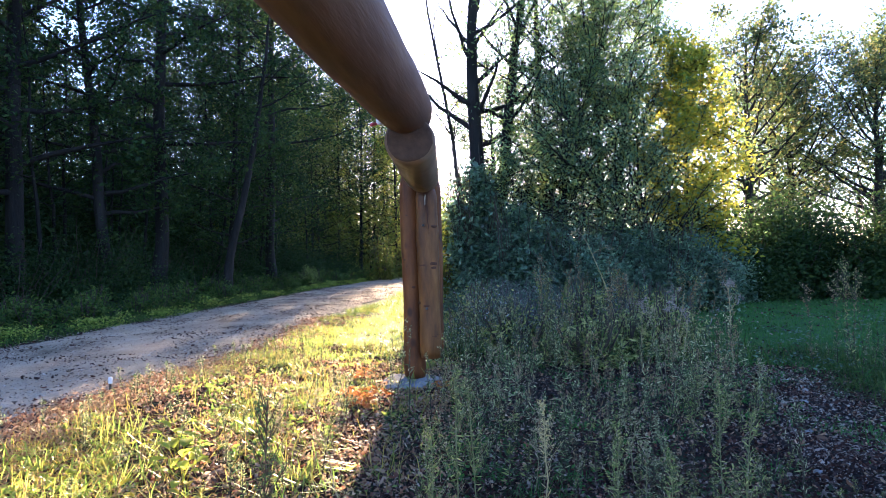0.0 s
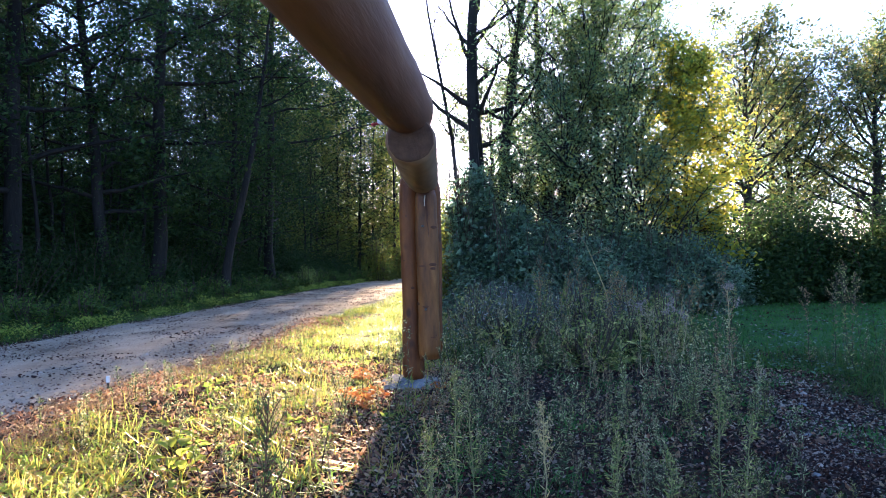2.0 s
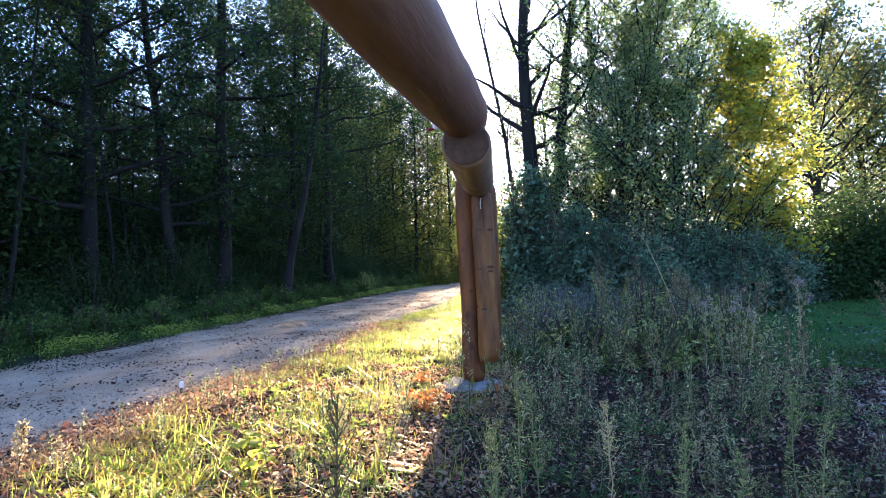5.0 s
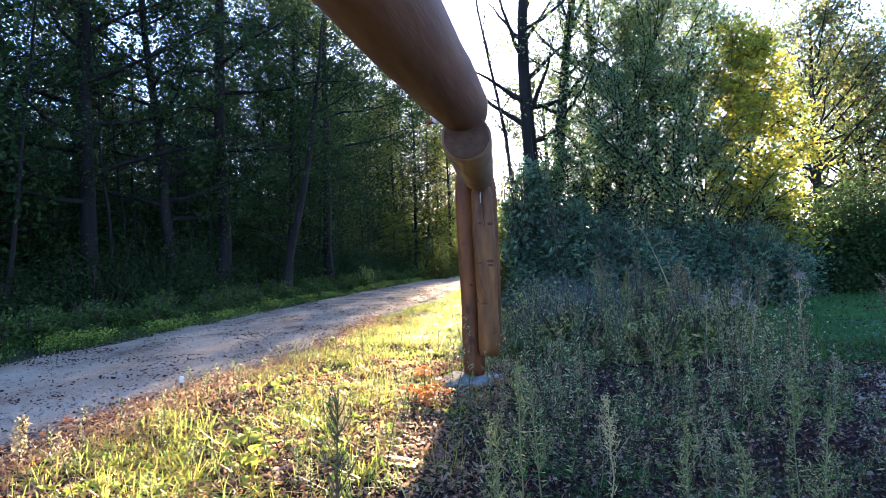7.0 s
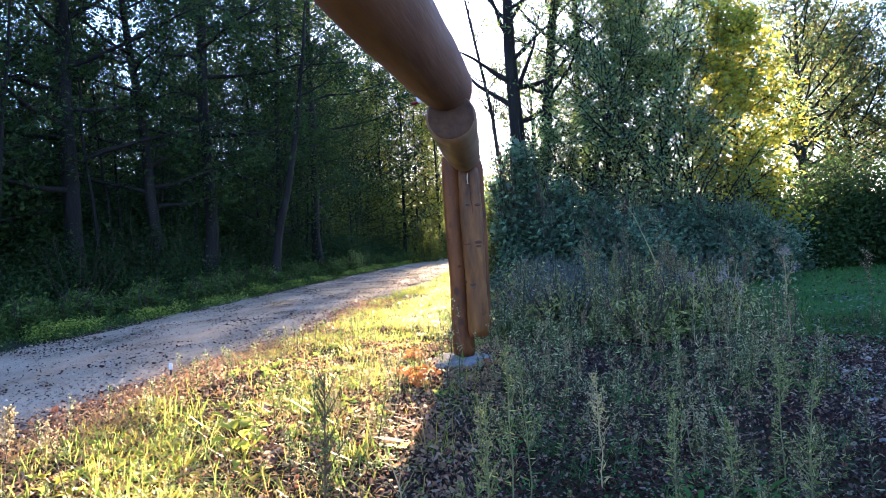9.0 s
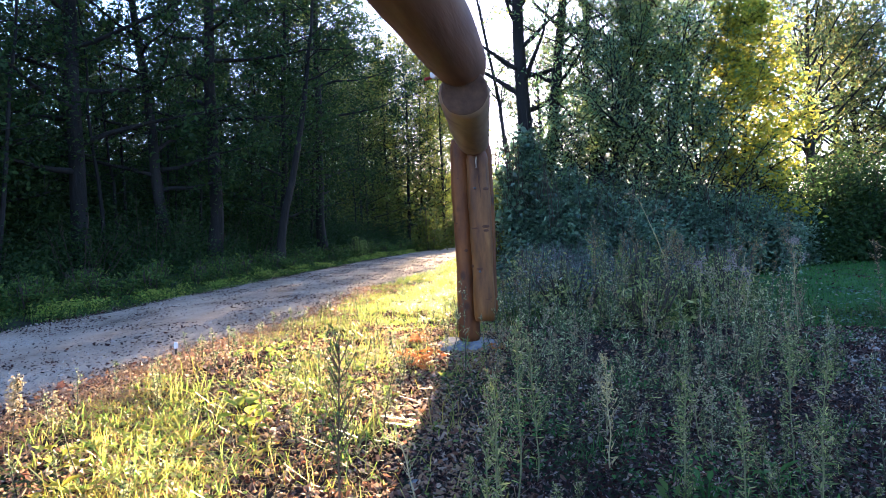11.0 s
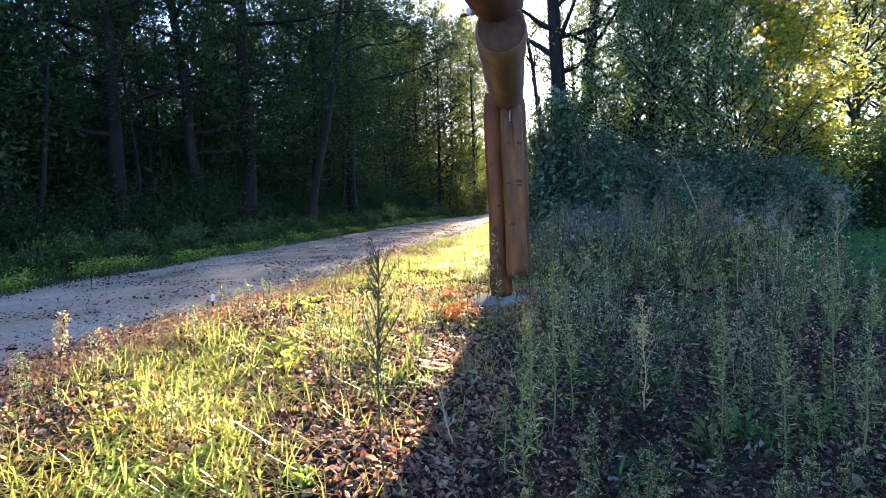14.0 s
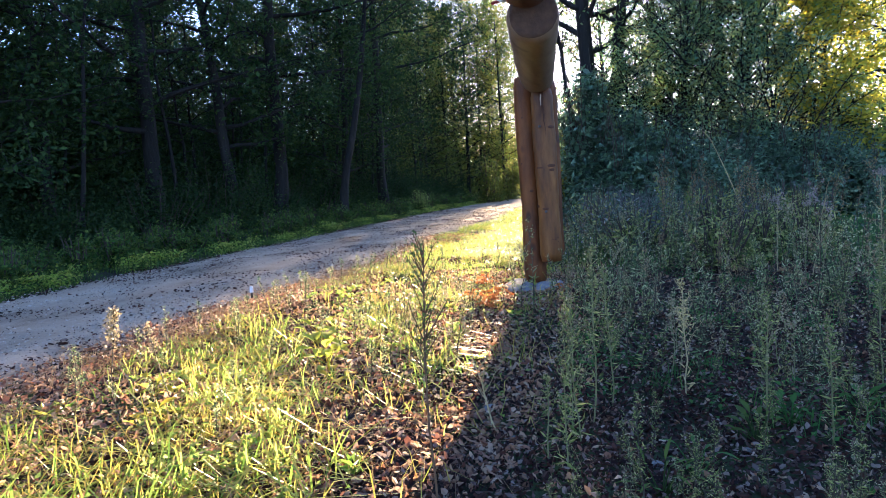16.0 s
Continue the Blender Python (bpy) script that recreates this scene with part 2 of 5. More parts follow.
M_WHITE = solid("white_paint", [(0.72, 0.7, 0.66), (0.82, 0.8, 0.77)], 8, 0.6, 0.1)
M_RED = solid("red_paint", [(0.25, 0.03, 0.025), (0.36, 0.05, 0.04)], 8, 0.5, 0.1)
M_METAL = solid("dark_metal", [(0.05, 0.05, 0.05), (0.1, 0.1, 0.1)], 8, 0.5, 0.1)


def ground_material():
    """Soil with leaf mould, darkened to hold the shade between weeds; moss and mown turf where the meadow lies."""
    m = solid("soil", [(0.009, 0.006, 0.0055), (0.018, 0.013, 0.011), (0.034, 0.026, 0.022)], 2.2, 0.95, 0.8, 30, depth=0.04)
    nt = m.node_tree
    bsdf = nt.nodes["Principled BSDF"]
    old = bsdf.inputs["Base Color"].links[0].from_socket
    green = ramp_of(nt, [(0.02, 0.05, 0.012), (0.045, 0.09, 0.022), (0.075, 0.11, 0.03)])
    nt.links.new(noise_of(nt, 6, 6).outputs[0], green.inputs[0])
    mask = noise_of(nt, 0.35, 5)
    edge = nt.nodes.new("ShaderNodeMapRange")
    edge.inputs["From Min"].default_value, edge.inputs["From Max"].default_value = 0.45, 0.58
    nt.links.new(mask.outputs[0], edge.inputs["Value"])
    mix = nt.nodes.new("ShaderNodeMix")
    mix.data_type = "RGBA"
    nt.links.new(edge.outputs[0], mix.inputs[0])
    nt.links.new(old, mix.inputs[6])
    nt.links.new(green.outputs[0], mix.inputs[7])
    nt.links.new(mix.outputs[2], bsdf.inputs["Base Color"])
    return m


M_SHADESOIL = ground_material()
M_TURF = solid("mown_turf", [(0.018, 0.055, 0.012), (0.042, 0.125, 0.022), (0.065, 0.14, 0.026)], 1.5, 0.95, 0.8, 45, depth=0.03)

# ---------------------------------------------------------------- mesh helpers


def mesh_of(name, verts, polys, material, smooth=False):
    """A mesh from vertex and face arrays (a list of arrays, each of faces with one count of corners)."""
    verts = np.asarray(verts, np.float32)
    polys = [np.asarray(p, np.int32) for p in polys if len(p)]
    me = bpy.data.meshes.new(name)
    loops = np.concatenate([p.ravel() for p in polys])
    sizes = np.concatenate([np.full(len(p), p.shape[1], np.int32) for p in polys])
    me.vertices.add(len(verts))
    me.vertices.foreach_set("co", verts.ravel())
    me.loops.add(len(loops))
    me.loops.foreach_set("vertex_index", loops)
    me.polygons.add(len(sizes))
    me.polygons.foreach_set("loop_start", np.r_[0, np.cumsum(sizes)[:-1]].astype(np.int32))
    me.polygons.foreach_set("use_smooth", np.full(len(sizes), smooth))
    me.update(calc_edges=True)
    me.materials.append(material)
    return me


def part_of(name, me, parent, label=""):
    ob = new(name, me)
    ob.parent = parent
    return tagged(ob, label) if label else ob


def thing(name, m, label, category, group="", kind=""):
    ob = new(name)
    ob.empty_display_size = 0.2
    ob.matrix_world = m
    return tagged(ob, label, category, group, kind)


class Soup:
    """Vertices and faces gathered from many pieces."""

    def __init__(self):
        self.v, self.f, self.n = [], {}, 0

    def add(self, verts, faces):
        verts = np.asarray(verts, float)
        for f in faces:
            f = np.asarray(f)
            if len(f):
                self.f.setdefault(f.shape[1], []).append(f + self.n)
        self.v.append(verts)
        self.n += len(verts)

    def mesh(self, name, material, smooth=False):
        return mesh_of(name, np.concatenate(self.v), [np.concatenate(f) for f in self.f.values()], material, smooth)


def unit(v):
    return v / np.maximum(np.linalg.norm(v, axis=-1, keepdims=True), 1e-9)


def tube(points, radii, sides=6, cap=False):
    points, radii = np.asarray(points, float), np.asarray(radii, float)
    ways = unit(np.gradient(points, axis=0))
    ref = np.array([1.0, 0, 0]) if abs(ways[0][0]) < 0.8 else np.array([0, 1.0, 0])
    side = unit(np.cross(ways, ref))
    other = np.cross(ways, side)
    a = np.linspace(0, 2 * np.pi, sides, endpoint=False)
    ring = side[:, None] * np.cos(a)[None, :, None] + other[:, None] * np.sin(a)[None, :, None]
    verts = (points[:, None] + ring * radii[:, None, None]).reshape(-1, 3)
    k = len(points)
    i, j = np.meshgrid(np.arange(k - 1), np.arange(sides), indexing="ij")
    j2 = (j + 1) % sides
    quads = np.stack([i * sides + j, i * sides + j2, (i + 1) * sides + j2, (i + 1) * sides + j], -1).reshape(-1, 4)
    faces = [quads]
    if cap:
        faces.append(np.arange(sides)[::-1][None])
        faces.append((np.arange(sides) + (k - 1) * sides)[None])
    return verts, faces


def leaves(rng, at, size, slim=0.5, way=None, flat=0.0, fold=0.15):
    """Small folded leaves, one at each place; flat pulls them level."""
    at = np.asarray(at, float)
    n = len(at)
    d = rng.normal(size=(n, 3)) if way is None else way + rng.normal(size=(n, 3)) * 0.35
    d[:, 2] *= 1 - flat
    d = unit(d)
    up = rng.normal(size=(n, 3)) * (1 - flat) + np.array([0, 0, 1.0]) * flat * 3
    s = unit(np.cross(d, up))
    nrm = np.cross(s, d)
    ln = (size * rng.uniform(0.6, 1.25, n))[:, None]
    w = ln * slim
    lift = nrm * w * fold * rng.uniform(-1, 1.5, n)[:, None]
    v = np.stack([at - d * ln * 0.5, at + s * w * 0.5 + lift, at + d * ln * 0.5, at - s * w * 0.5 + lift], 1).reshape(-1, 3)
    return v, [np.arange(n * 4).reshape(n, 4)]


def blades(rng, foot, height, width, bend=0.5, lean=None):
    """Grass blades: a bent strip that ends in a point."""
    foot = np.asarray(foot, float)
    n = len(foot)
    a = rng.uniform(0, 2 * np.pi, n)
    out = np.stack([np.cos(a), np.sin(a), 0 * a], -1)
    if lean is not None:
        out = unit(out + lean)
    side = np.stack([-out[:, 1], out[:, 0], 0 * a], -1)
    h = (height * rng.uniform(0.45, 1.25, n))[:, None]
    b = h * bend * rng.uniform(0.1, 1.3, n)[:, None]
    w = (width * rng.uniform(0.6, 1.3, n))[:, None]
    up = np.array([0, 0, 1.0])
    mid = foot + up * h * 0.6 + out * b * 0.35
    tip = foot + up * h * (1.0 - 0.42 * np.clip(b / h, 0, 1.7)) + out * b
    v = np.stack([foot - side * w * 0.5, foot + side * w * 0.5, mid + side * w * 0.4, mid - side * w * 0.4, tip], 1).reshape(-1, 3)
    k = np.arange(n)[:, None] * 5
    return v, [k + np.array([0, 1, 2, 3]), k + np.array([3, 2, 4])]


def litter(rng, at, size, level=0.35):
    """Fallen leaves: pointed ovals folded and curled along the midrib, lying nearly level."""
    at = np.asarray(at, float)
    n = len(at)
    a = rng.uniform(0, 6.28, n)
    d = unit(np.stack([np.cos(a), np.sin(a), rng.normal(0, level, n)], -1))
    up = unit(np.array([0, 0, 1.0]) + rng.normal(0, level, (n, 3)))
    side = unit(np.cross(d, up))
    nrm = np.cross(side, d)
    ln = (size * rng.lognormal(0, 0.28, n))[:, None]
    w = ln * rng.uniform(0.13, 0.32, n)[:, None]
    fold = rng.uniform(-0.2, 0.9, n)[:, None] * w
    curl = rng.uniform(-0.1, 0.35, n)[:, None] * ln
    base, tip = at - d * ln * 0.5 + nrm * curl, at + d * ln * 0.5 + nrm * curl
    q, r = d * ln * 0.22, rng.uniform(0.7, 1.1, n)[:, None]
    v = np.stack([base, at - q + side * w + nrm * fold, at + q + side * w * r + nrm * fold, tip, at + q - side * w * r + nrm * fold, at - q - side * w + nrm * fold], 1)
    v[..., 2] = np.maximum(v[..., 2], at[:, None, 2] - 0.004)
    k = np.arange(n)[:, None] * 6
    return v.reshape(-1, 3), [np.concatenate([k + np.array([0, 1, 2, 3]), k + np.array([3, 4, 5, 0])])]


def stones(rng, at, size):
    """Rough eight-sided lumps."""
    at = np.asarray(at, float)
    n = len(at)
    base = np.array([(1, 0, 0), (0, 1, 0), (-1, 0, 0), (0, -1, 0), (0, 0, 0.7), (0, 0, -0.5)], float)
    v = base[None] * rng.uniform(0.6, 1.25, (n, 6, 1)) * (size * rng.lognormal(0, 0.45, n))[:, None, None]
    a = rng.uniform(0, 6.28, n)
    c, s = np.cos(a)[:, None], np.sin(a)[:, None]
    v = np.stack([v[..., 0] * c - v[..., 1] * s, v[..., 0] * s + v[..., 1] * c, v[..., 2]], -1) + at[:, None]
    f = np.array([(0, 1, 4), (1, 2, 4), (2, 3, 4), (3, 0, 4), (1, 0, 5), (2, 1, 5), (3, 2, 5), (0, 3, 5)])
    return v.reshape(-1, 3), [(np.arange(n)[:, None, None] * 6 + f).reshape(-1, 3)]


def smooth_noise(x, y):
    """Gentle rise and fall of the ground."""
    return 0.035 * np.sin(0.9 * x + 1.3) * np.cos(0.7 * y) + 0.02 * np.sin(2.3 * x - 0.8 * y) + 0.012 * np.sin(4.1 * y + 1.7 * x)


def bend_of(y):
    """The road's centre line: straight beside the camera, bearing off to the right far ahead."""
    y = np.asarray(y, float)
    return -5.05 + 0.0022 * np.clip(y - 16, 0, None) ** 2


def ground_z(x, y):
    x, y = np.asarray(x, float), np.asarray(y, float)
    z = smooth_noise(x, y)
    off = np.abs(x - bend_of(y))
    z = z * np.clip((off - 1.2) / 1.5, 0, 1)
    z = z + 0.22 * np.clip((-7.0 - x) / 2.5, 0, 1) * np.clip((40 - y) / 10, 0, 1)
    return z


# ---------------------------------------------------------------- ground and road


def axis_steps(lo, hi, near_lo, near_hi, step):
    near = np.arange(near_lo, near_hi + step / 2, step)
    out = np.geomspace(1, hi - near_hi + 1, 28) - 1
    low = np.geomspace(1, near_lo - lo + 1, 28) - 1
    return np.r_[(near_lo - low[1:])[::-1], near, near_hi + out[1:]]


gx, gy = axis_steps(-1500, 1500, -12, 14, 0.25), axis_steps(-1500, 1500, -3, 24, 0.25)
GX, GY = np.meshgrid(gx, gy, indexing="ij")
gv = np.stack([GX, GY, ground_z(GX, GY)], -1).reshape(-1, 3)
ii, jj = np.meshgrid(np.arange(len(gx) - 1), np.arange(len(gy) - 1), indexing="ij")
gq = np.stack([ii * len(gy) + jj, (ii + 1) * len(gy) + jj, (ii + 1) * len(gy) + jj + 1, ii * len(gy) + jj + 1], -1).reshape(-1, 4)
tagged(new("ground", mesh_of("ground", gv, [gq], M_SHADESOIL, True)), "brown woodland soil with moss and leaf mould, darkened by painted shade", "ground", kind="structure")

ys = np.concatenate([np.arange(-40, 0, 2.0), np.arange(0, 30, 0.25), np.arange(30, 70, 1.0)])
us = np.linspace(-1, 1, 25)
YY, UU = np.meshgrid(ys, us, indexing="ij")
wave = 0.10 * np.sin(YY * 1.7) + 0.07 * np.sin(YY * 4.3 + 1)
RX = bend_of(YY) + UU * (1.86 + wave * np.abs(UU))
rz = 0.03 - 0.026 * np.abs(UU) ** 6 - 0.012 * np.exp(-((np.abs(UU) - 0.5) / 0.16) ** 2) + 0.004 * np.sin(YY * 2.1 + UU * 9) + 0.006
rv = np.stack([RX, YY, rz], -1).reshape(-1, 3)
ii, jj = np.meshgrid(np.arange(len(ys) - 1), np.arange(len(us) - 1), indexing="ij")
rq = np.stack([ii * 25 + jj, ii * 25 + jj + 1, (ii + 1) * 25 + jj + 1, (ii + 1) * 25 + jj], -1).reshape(-1, 4)
tagged(new("road", mesh_of("road", rv, [rq], M_ROAD, True)), "pale compacted gravel lane with faint wheel tracks", "road", kind="structure")


def turf_sheet():
    x0, x1, y0, y1 = 2.6, 40.0, 7.0, 40.0
    xs, yy = np.linspace(x0, x1, 90), np.linspace(y0, y1, 80)
    X, Y = np.meshgrid(xs, yy, indexing="ij")
    rim = 0.5 * np.sin(X * 1.3) + 0.3 * np.sin(X * 3.1)
    Y = Y + rim * np.clip(1 - (Y - y0) / 4, 0, 1)
    X = X + (0.4 * np.sin(Y * 1.1)) * np.clip(1 - (X - x0) / 4, 0, 1)
    v = np.stack([X, Y, ground_z(X, Y) + 0.012], -1).reshape(-1, 3)
    i, j = np.meshgrid(np.arange(89), np.arange(79), indexing="ij")
    q = np.stack([i * 80 + j, (i + 1) * 80 + j, (i + 1) * 80 + j + 1, i * 80 + j + 1], -1).reshape(-1, 4)
    return mesh_of("lawn", v, [q], M_TURF, True)


tagged(new("lawn", turf_sheet()), "short mown green turf in the shade", "lawn", kind="structure")

# ---------------------------------------------------------------- the timber frame


def log_mesh(name, points, radii, material, sides=28, seed=0, wobble=0.006, cap=True):
    """A debarked log with bevelled ends and a slightly uneven round."""
    rng = np.random.default_rng(seed)
    points, radii = np.asarray(points, float), np.asarray(radii, float)
    t = np.linspace(0, 1, 26)
    s = np.linspace(0, 1, len(points))
    p = np.stack([np.interp(t, s, points[:, i]) for i in range(3)], -1)
    r = np.interp(t, s, radii)
    r = r * (1 + 0.03 * np.sin(t * 9 + seed) + 0.015 * np.sin(t * 23 + 2 * seed))
    r[0] -= 0.015
    r[-1] -= 0.015
    v, f = tube(p, r, sides, cap)
    ang = np.tile(np.arange(sides) / sides * 2 * np.pi, len(p))
    along = np.repeat(np.arange(len(p)), sides)
    mid = np.repeat(p, sides, 0)
    v = mid + (v - mid) * (1 + wobble * 8 * np.sin(3 * ang + seed) * 0.3 + wobble * 4 * np.sin(2 * ang + along * 0.2) + rng.normal(0, wobble, len(v)))[:, None]
    return mesh_of(name, v, f, material, True)


POST = (-0.27, 6.30)


def end_face(name, at, way, radius, parent, label, seed):
    """The sawn end of a log: a slightly domed disc with shallow growth rings."""
    rng = np.random.default_rng(seed)
    way = unit(np.asarray(way, float))
    side = unit(np.cross(way, (0, 0, 1.0)) if abs(way[2]) < 0.9 else np.cross(way, (1.0, 0, 0)))
    up = np.cross(side, way)
    v, n = [], 28
    for k, r in enumerate(np.linspace(1, 0.06, 11)):
        for q in range(n):
            a = 2 * np.pi * q / n
            w = radius * r * (1 + 0.02 * np.sin(3 * a + seed) + 0.006 * rng.normal())
            v.append(np.asarray(at) + side * w * np.cos(a) + up * w * np.sin(a) + way * (0.0015 * (k % 2) + 0.004 * (1 - r) + (-0.006 if k == 0 else 0)))
    quads = [(k * n + q, k * n + (q + 1) % n, (k + 1) * n + (q + 1) % n, (k + 1) * n + q) for k in range(10) for q in range(n)]
    part_of(name, mesh_of(name, v, [np.array(quads), (np.arange(n) + 10 * n)[None]], M_SHADED_END, True), parent, label)


def timber_frame():
    frame_ob = thing("timber_frame", pose(POST[0], POST[1], 0), "round-log beam on bundled brown upright logs in concrete", "timber frame")
    left = part_of("upright_log", log_mesh("upright_log", [(-0.060, 0.03, 0.04), (-0.062, 0.03, 1.0), (-0.075, 0.03, 2.05)], [0.110, 0.107, 0.105], M_SHADEWOOD, seed=1), frame_ob)
    end_face("sawn_top", (-0.075, 0.03, 2.052), (0, 0, 1), 0.088, left, "pale sawn top", 1)
    front = part_of("front_log", log_mesh("front_log", [(0.125, -0.13, 0.265), (0.118, -0.13, 1.1), (0.105, -0.12, 1.90)], [0.108, 0.106, 0.104], M_PALEWOOD, seed=2), frame_ob, "shorter brown log bolted on, ending above the ground")
    part_of("rear_log", log_mesh("rear_log", [(0.14, 0.07, 0.30), (0.138, 0.08, 1.1), (0.135, 0.09, 2.0)], [0.1, 0.098, 0.095], M_SHADEWOOD, seed=3), frame_ob)
    far = part_of("far_beam", log_mesh("far_beam", [(0.028, 0.24, 2.06), (0.222, -1.5, 1.955), (0.436, -3.36, 1.832)], [0.172, 0.15, 0.127], M_HEAD, 36, seed=4), frame_ob, "pale debarked log beam resting in the fork of the post")
    end_face("sawn_end", (0.437, -3.366, 1.831), (0.11, -1, -0.065), 0.112, far, "brown sawn end", 4)
    near = part_of("near_beam", log_mesh("near_beam", [(0.41, -3.17, 1.995), (0.412, -3.9, 1.99), (0.415, -4.75, 1.98), (0.412, -6.2, 1.975), (0.41, -7.8, 1.97)], [0.138, 0.14, 0.139, 0.138, 0.138], M_BEAM, 40, seed=5), frame_ob, "dark reddish-brown log beam lapped over the pale one")
    end_face("sawn_end", (0.41, -3.168, 1.995), (0, 1, 0), 0.122, near, "brown sawn end", 5)
    peg = part_of("peg", log_mesh("peg", [(0.235, -3.30, 1.918), (0.315, -3.24, 1.95)], [0.008, 0.009], M_RED, 8, 7, 0.001), frame_ob, "red-painted wooden peg")
    part_of("peg_plate", log_mesh("peg_plate", [(0.280, -3.305, 1.938), (0.292, -3.255, 1.944)], [0.021, 0.021], M_WHITE, 6, 8, 0.001), peg, "small white plate")
    # a drying crack that runs down from a notch at the log's top
    down = np.linspace(0, 1, 9)
    cz = 1.865 - 0.42 * down
    cx = 0.112 + 0.030 * down + 0.004 * np.sin(17 * down)
    half = 0.019 * (1 - down) ** 1.6 + 0.0015
    face = lambda x, z: -0.128 - np.sqrt(np.maximum(0.1075**2 - (x - np.interp(z, [0.265, 1.1, 1.90], [0.125, 0.118, 0.105])) ** 2, 0))
    rows = [(x + sgn * h, face(x + sgn * h, z) - 0.003, z) for x, z, h in zip(cx, cz, half) for sgn in (-1, 1)]
    deep = [(x, face(x, z) + 0.02, z) for x, z in zip(cx, cz)]
    quads = [(2 * k, 2 * k + 2, 18 + k + 1, 18 + k) for k in range(8)] + [(2 * k + 1, 18 + k, 18 + k + 1, 2 * k + 3) for k in range(8)] + [(2 * k, 2 * k + 1, 2 * k + 3, 2 * k + 2) for k in range(8)]
    part_of("crack", mesh_of("crack", np.array(rows + deep), [np.array(quads)], M_KNOT), front, "dark drying crack in the log")
    part_of("splinter", log_mesh("splinter", [(0.108, -0.2405, 1.745), (0.106, -0.2385, 1.80), (0.112, -0.237, 1.845)], [0.003, 0.007, 0.005], M_STRAWWOOD, 6, 12, 0.001), front, "pale torn wood splinter")
    rk = np.random.default_rng(9)
    for z in (0.455, 0.48, 0.495, 0.775, 0.80, 1.14, 1.165, 1.18, 1.54):
        a, x0 = rk.uniform(-2.7, -0.5), np.interp(z, [0.265, 1.1, 1.90], [0.125, 0.118, 0.105])
        side = np.array([np.cos(a), np.sin(a), 0])
        at = np.array([x0, -0.129, z]) + side * 0.1085
        turn = np.array([-np.sin(a), np.cos(a), 0])
        w, h = rk.uniform(0.024, 0.042), rk.uniform(0.010, 0.017)
        ring = [at + turn * w * np.cos(q) + np.array([0, 0, h * np.sin(q)]) - side * 0.004 for q in np.linspace(0, 6.283, 11)[:-1]]
        part_of("knot", mesh_of("knot", np.array([*ring, at + side * 0.006]), [np.array([(i, (i + 1) % 10, 10) for i in range(10)])], M_KNOT, True), front, "dark branch knot")
    for z in (0.56, 0.95, 1.22, 1.66):
        a = rk.uniform(-2.3, -1.3)
        side, turn = np.array([np.cos(a), np.sin(a), 0]), np.array([-np.sin(a), np.cos(a), 0])
        at = np.array([-0.064, 0.03, z]) + side * 0.1095
        ring = [at + turn * 0.02 * np.cos(q) + np.array([0, 0, 0.014 * np.sin(q)]) - side * 0.004 for q in np.linspace(0, 6.283, 11)[:-1]]
        part_of("knot", mesh_of("knot", np.array([*ring, at + side * 0.006]), [np.array([(i, (i + 1) % 10, 10) for i in range(10)])], M_KNOT, True), left, "dark branch knot")
    for n, z in enumerate((0.75, 1.55)):
        part_of("bolt", log_mesh("bolt", [(0.105 - 0.02 * n, -0.257, z), (0.105 - 0.02 * n, -0.2, z)], [0.012, 0.012], M_METAL, 8, 9 + n, 0.001), frame_ob, "dark metal bolt head")
    foot_v = []
    rng = np.random.default_rng(8)
    prof = [(0.0, 0.06), (0.19, 0.055), (0.29, 0.028), (0.38, -0.008), (0.42, -0.15)]
    n = 20
    for r, z in prof[1:]:
        for k in range(n):
            a = 2 * np.pi * k / n
            q = r * (1 + 0.10 * np.sin(3 * a + 1) + 0.06 * np.sin(5 * a) + rng.normal(0, 0.03))
            foot_v.append((q * np.cos(a) * 1.0 - 0.05, q * np.sin(a) * 0.9 - 0.03, z + rng.normal(0, 0.011)))
    quads = [(i * n + k, (i + 1) * n + k, (i + 1) * n + (k + 1) % n, i * n + (k + 1) % n) for i in range(3) for k in range(n)]
    part_of("concrete_foot", mesh_of("concrete_foot", foot_v, [np.array(quads), np.arange(n)[None]], M_CONCRETE, True), frame_ob, "rough pale grey concrete footing")
    return frame_ob


timber_frame()

# ---------------------------------------------------------------- trees


def crooked(rng, a, b, k, amount):
    a, b = np.asarray(a, float), np.asarray(b, float)
    t = np.linspace(0, 1, k)[:, None]
    off = np.cumsum(rng.normal(0, amount, (k, 3)), 0) * np.linalg.norm(b - a) / k
    off[0] = 0
    return a + (b - a) * t + off - off[-1] * t * 0.6


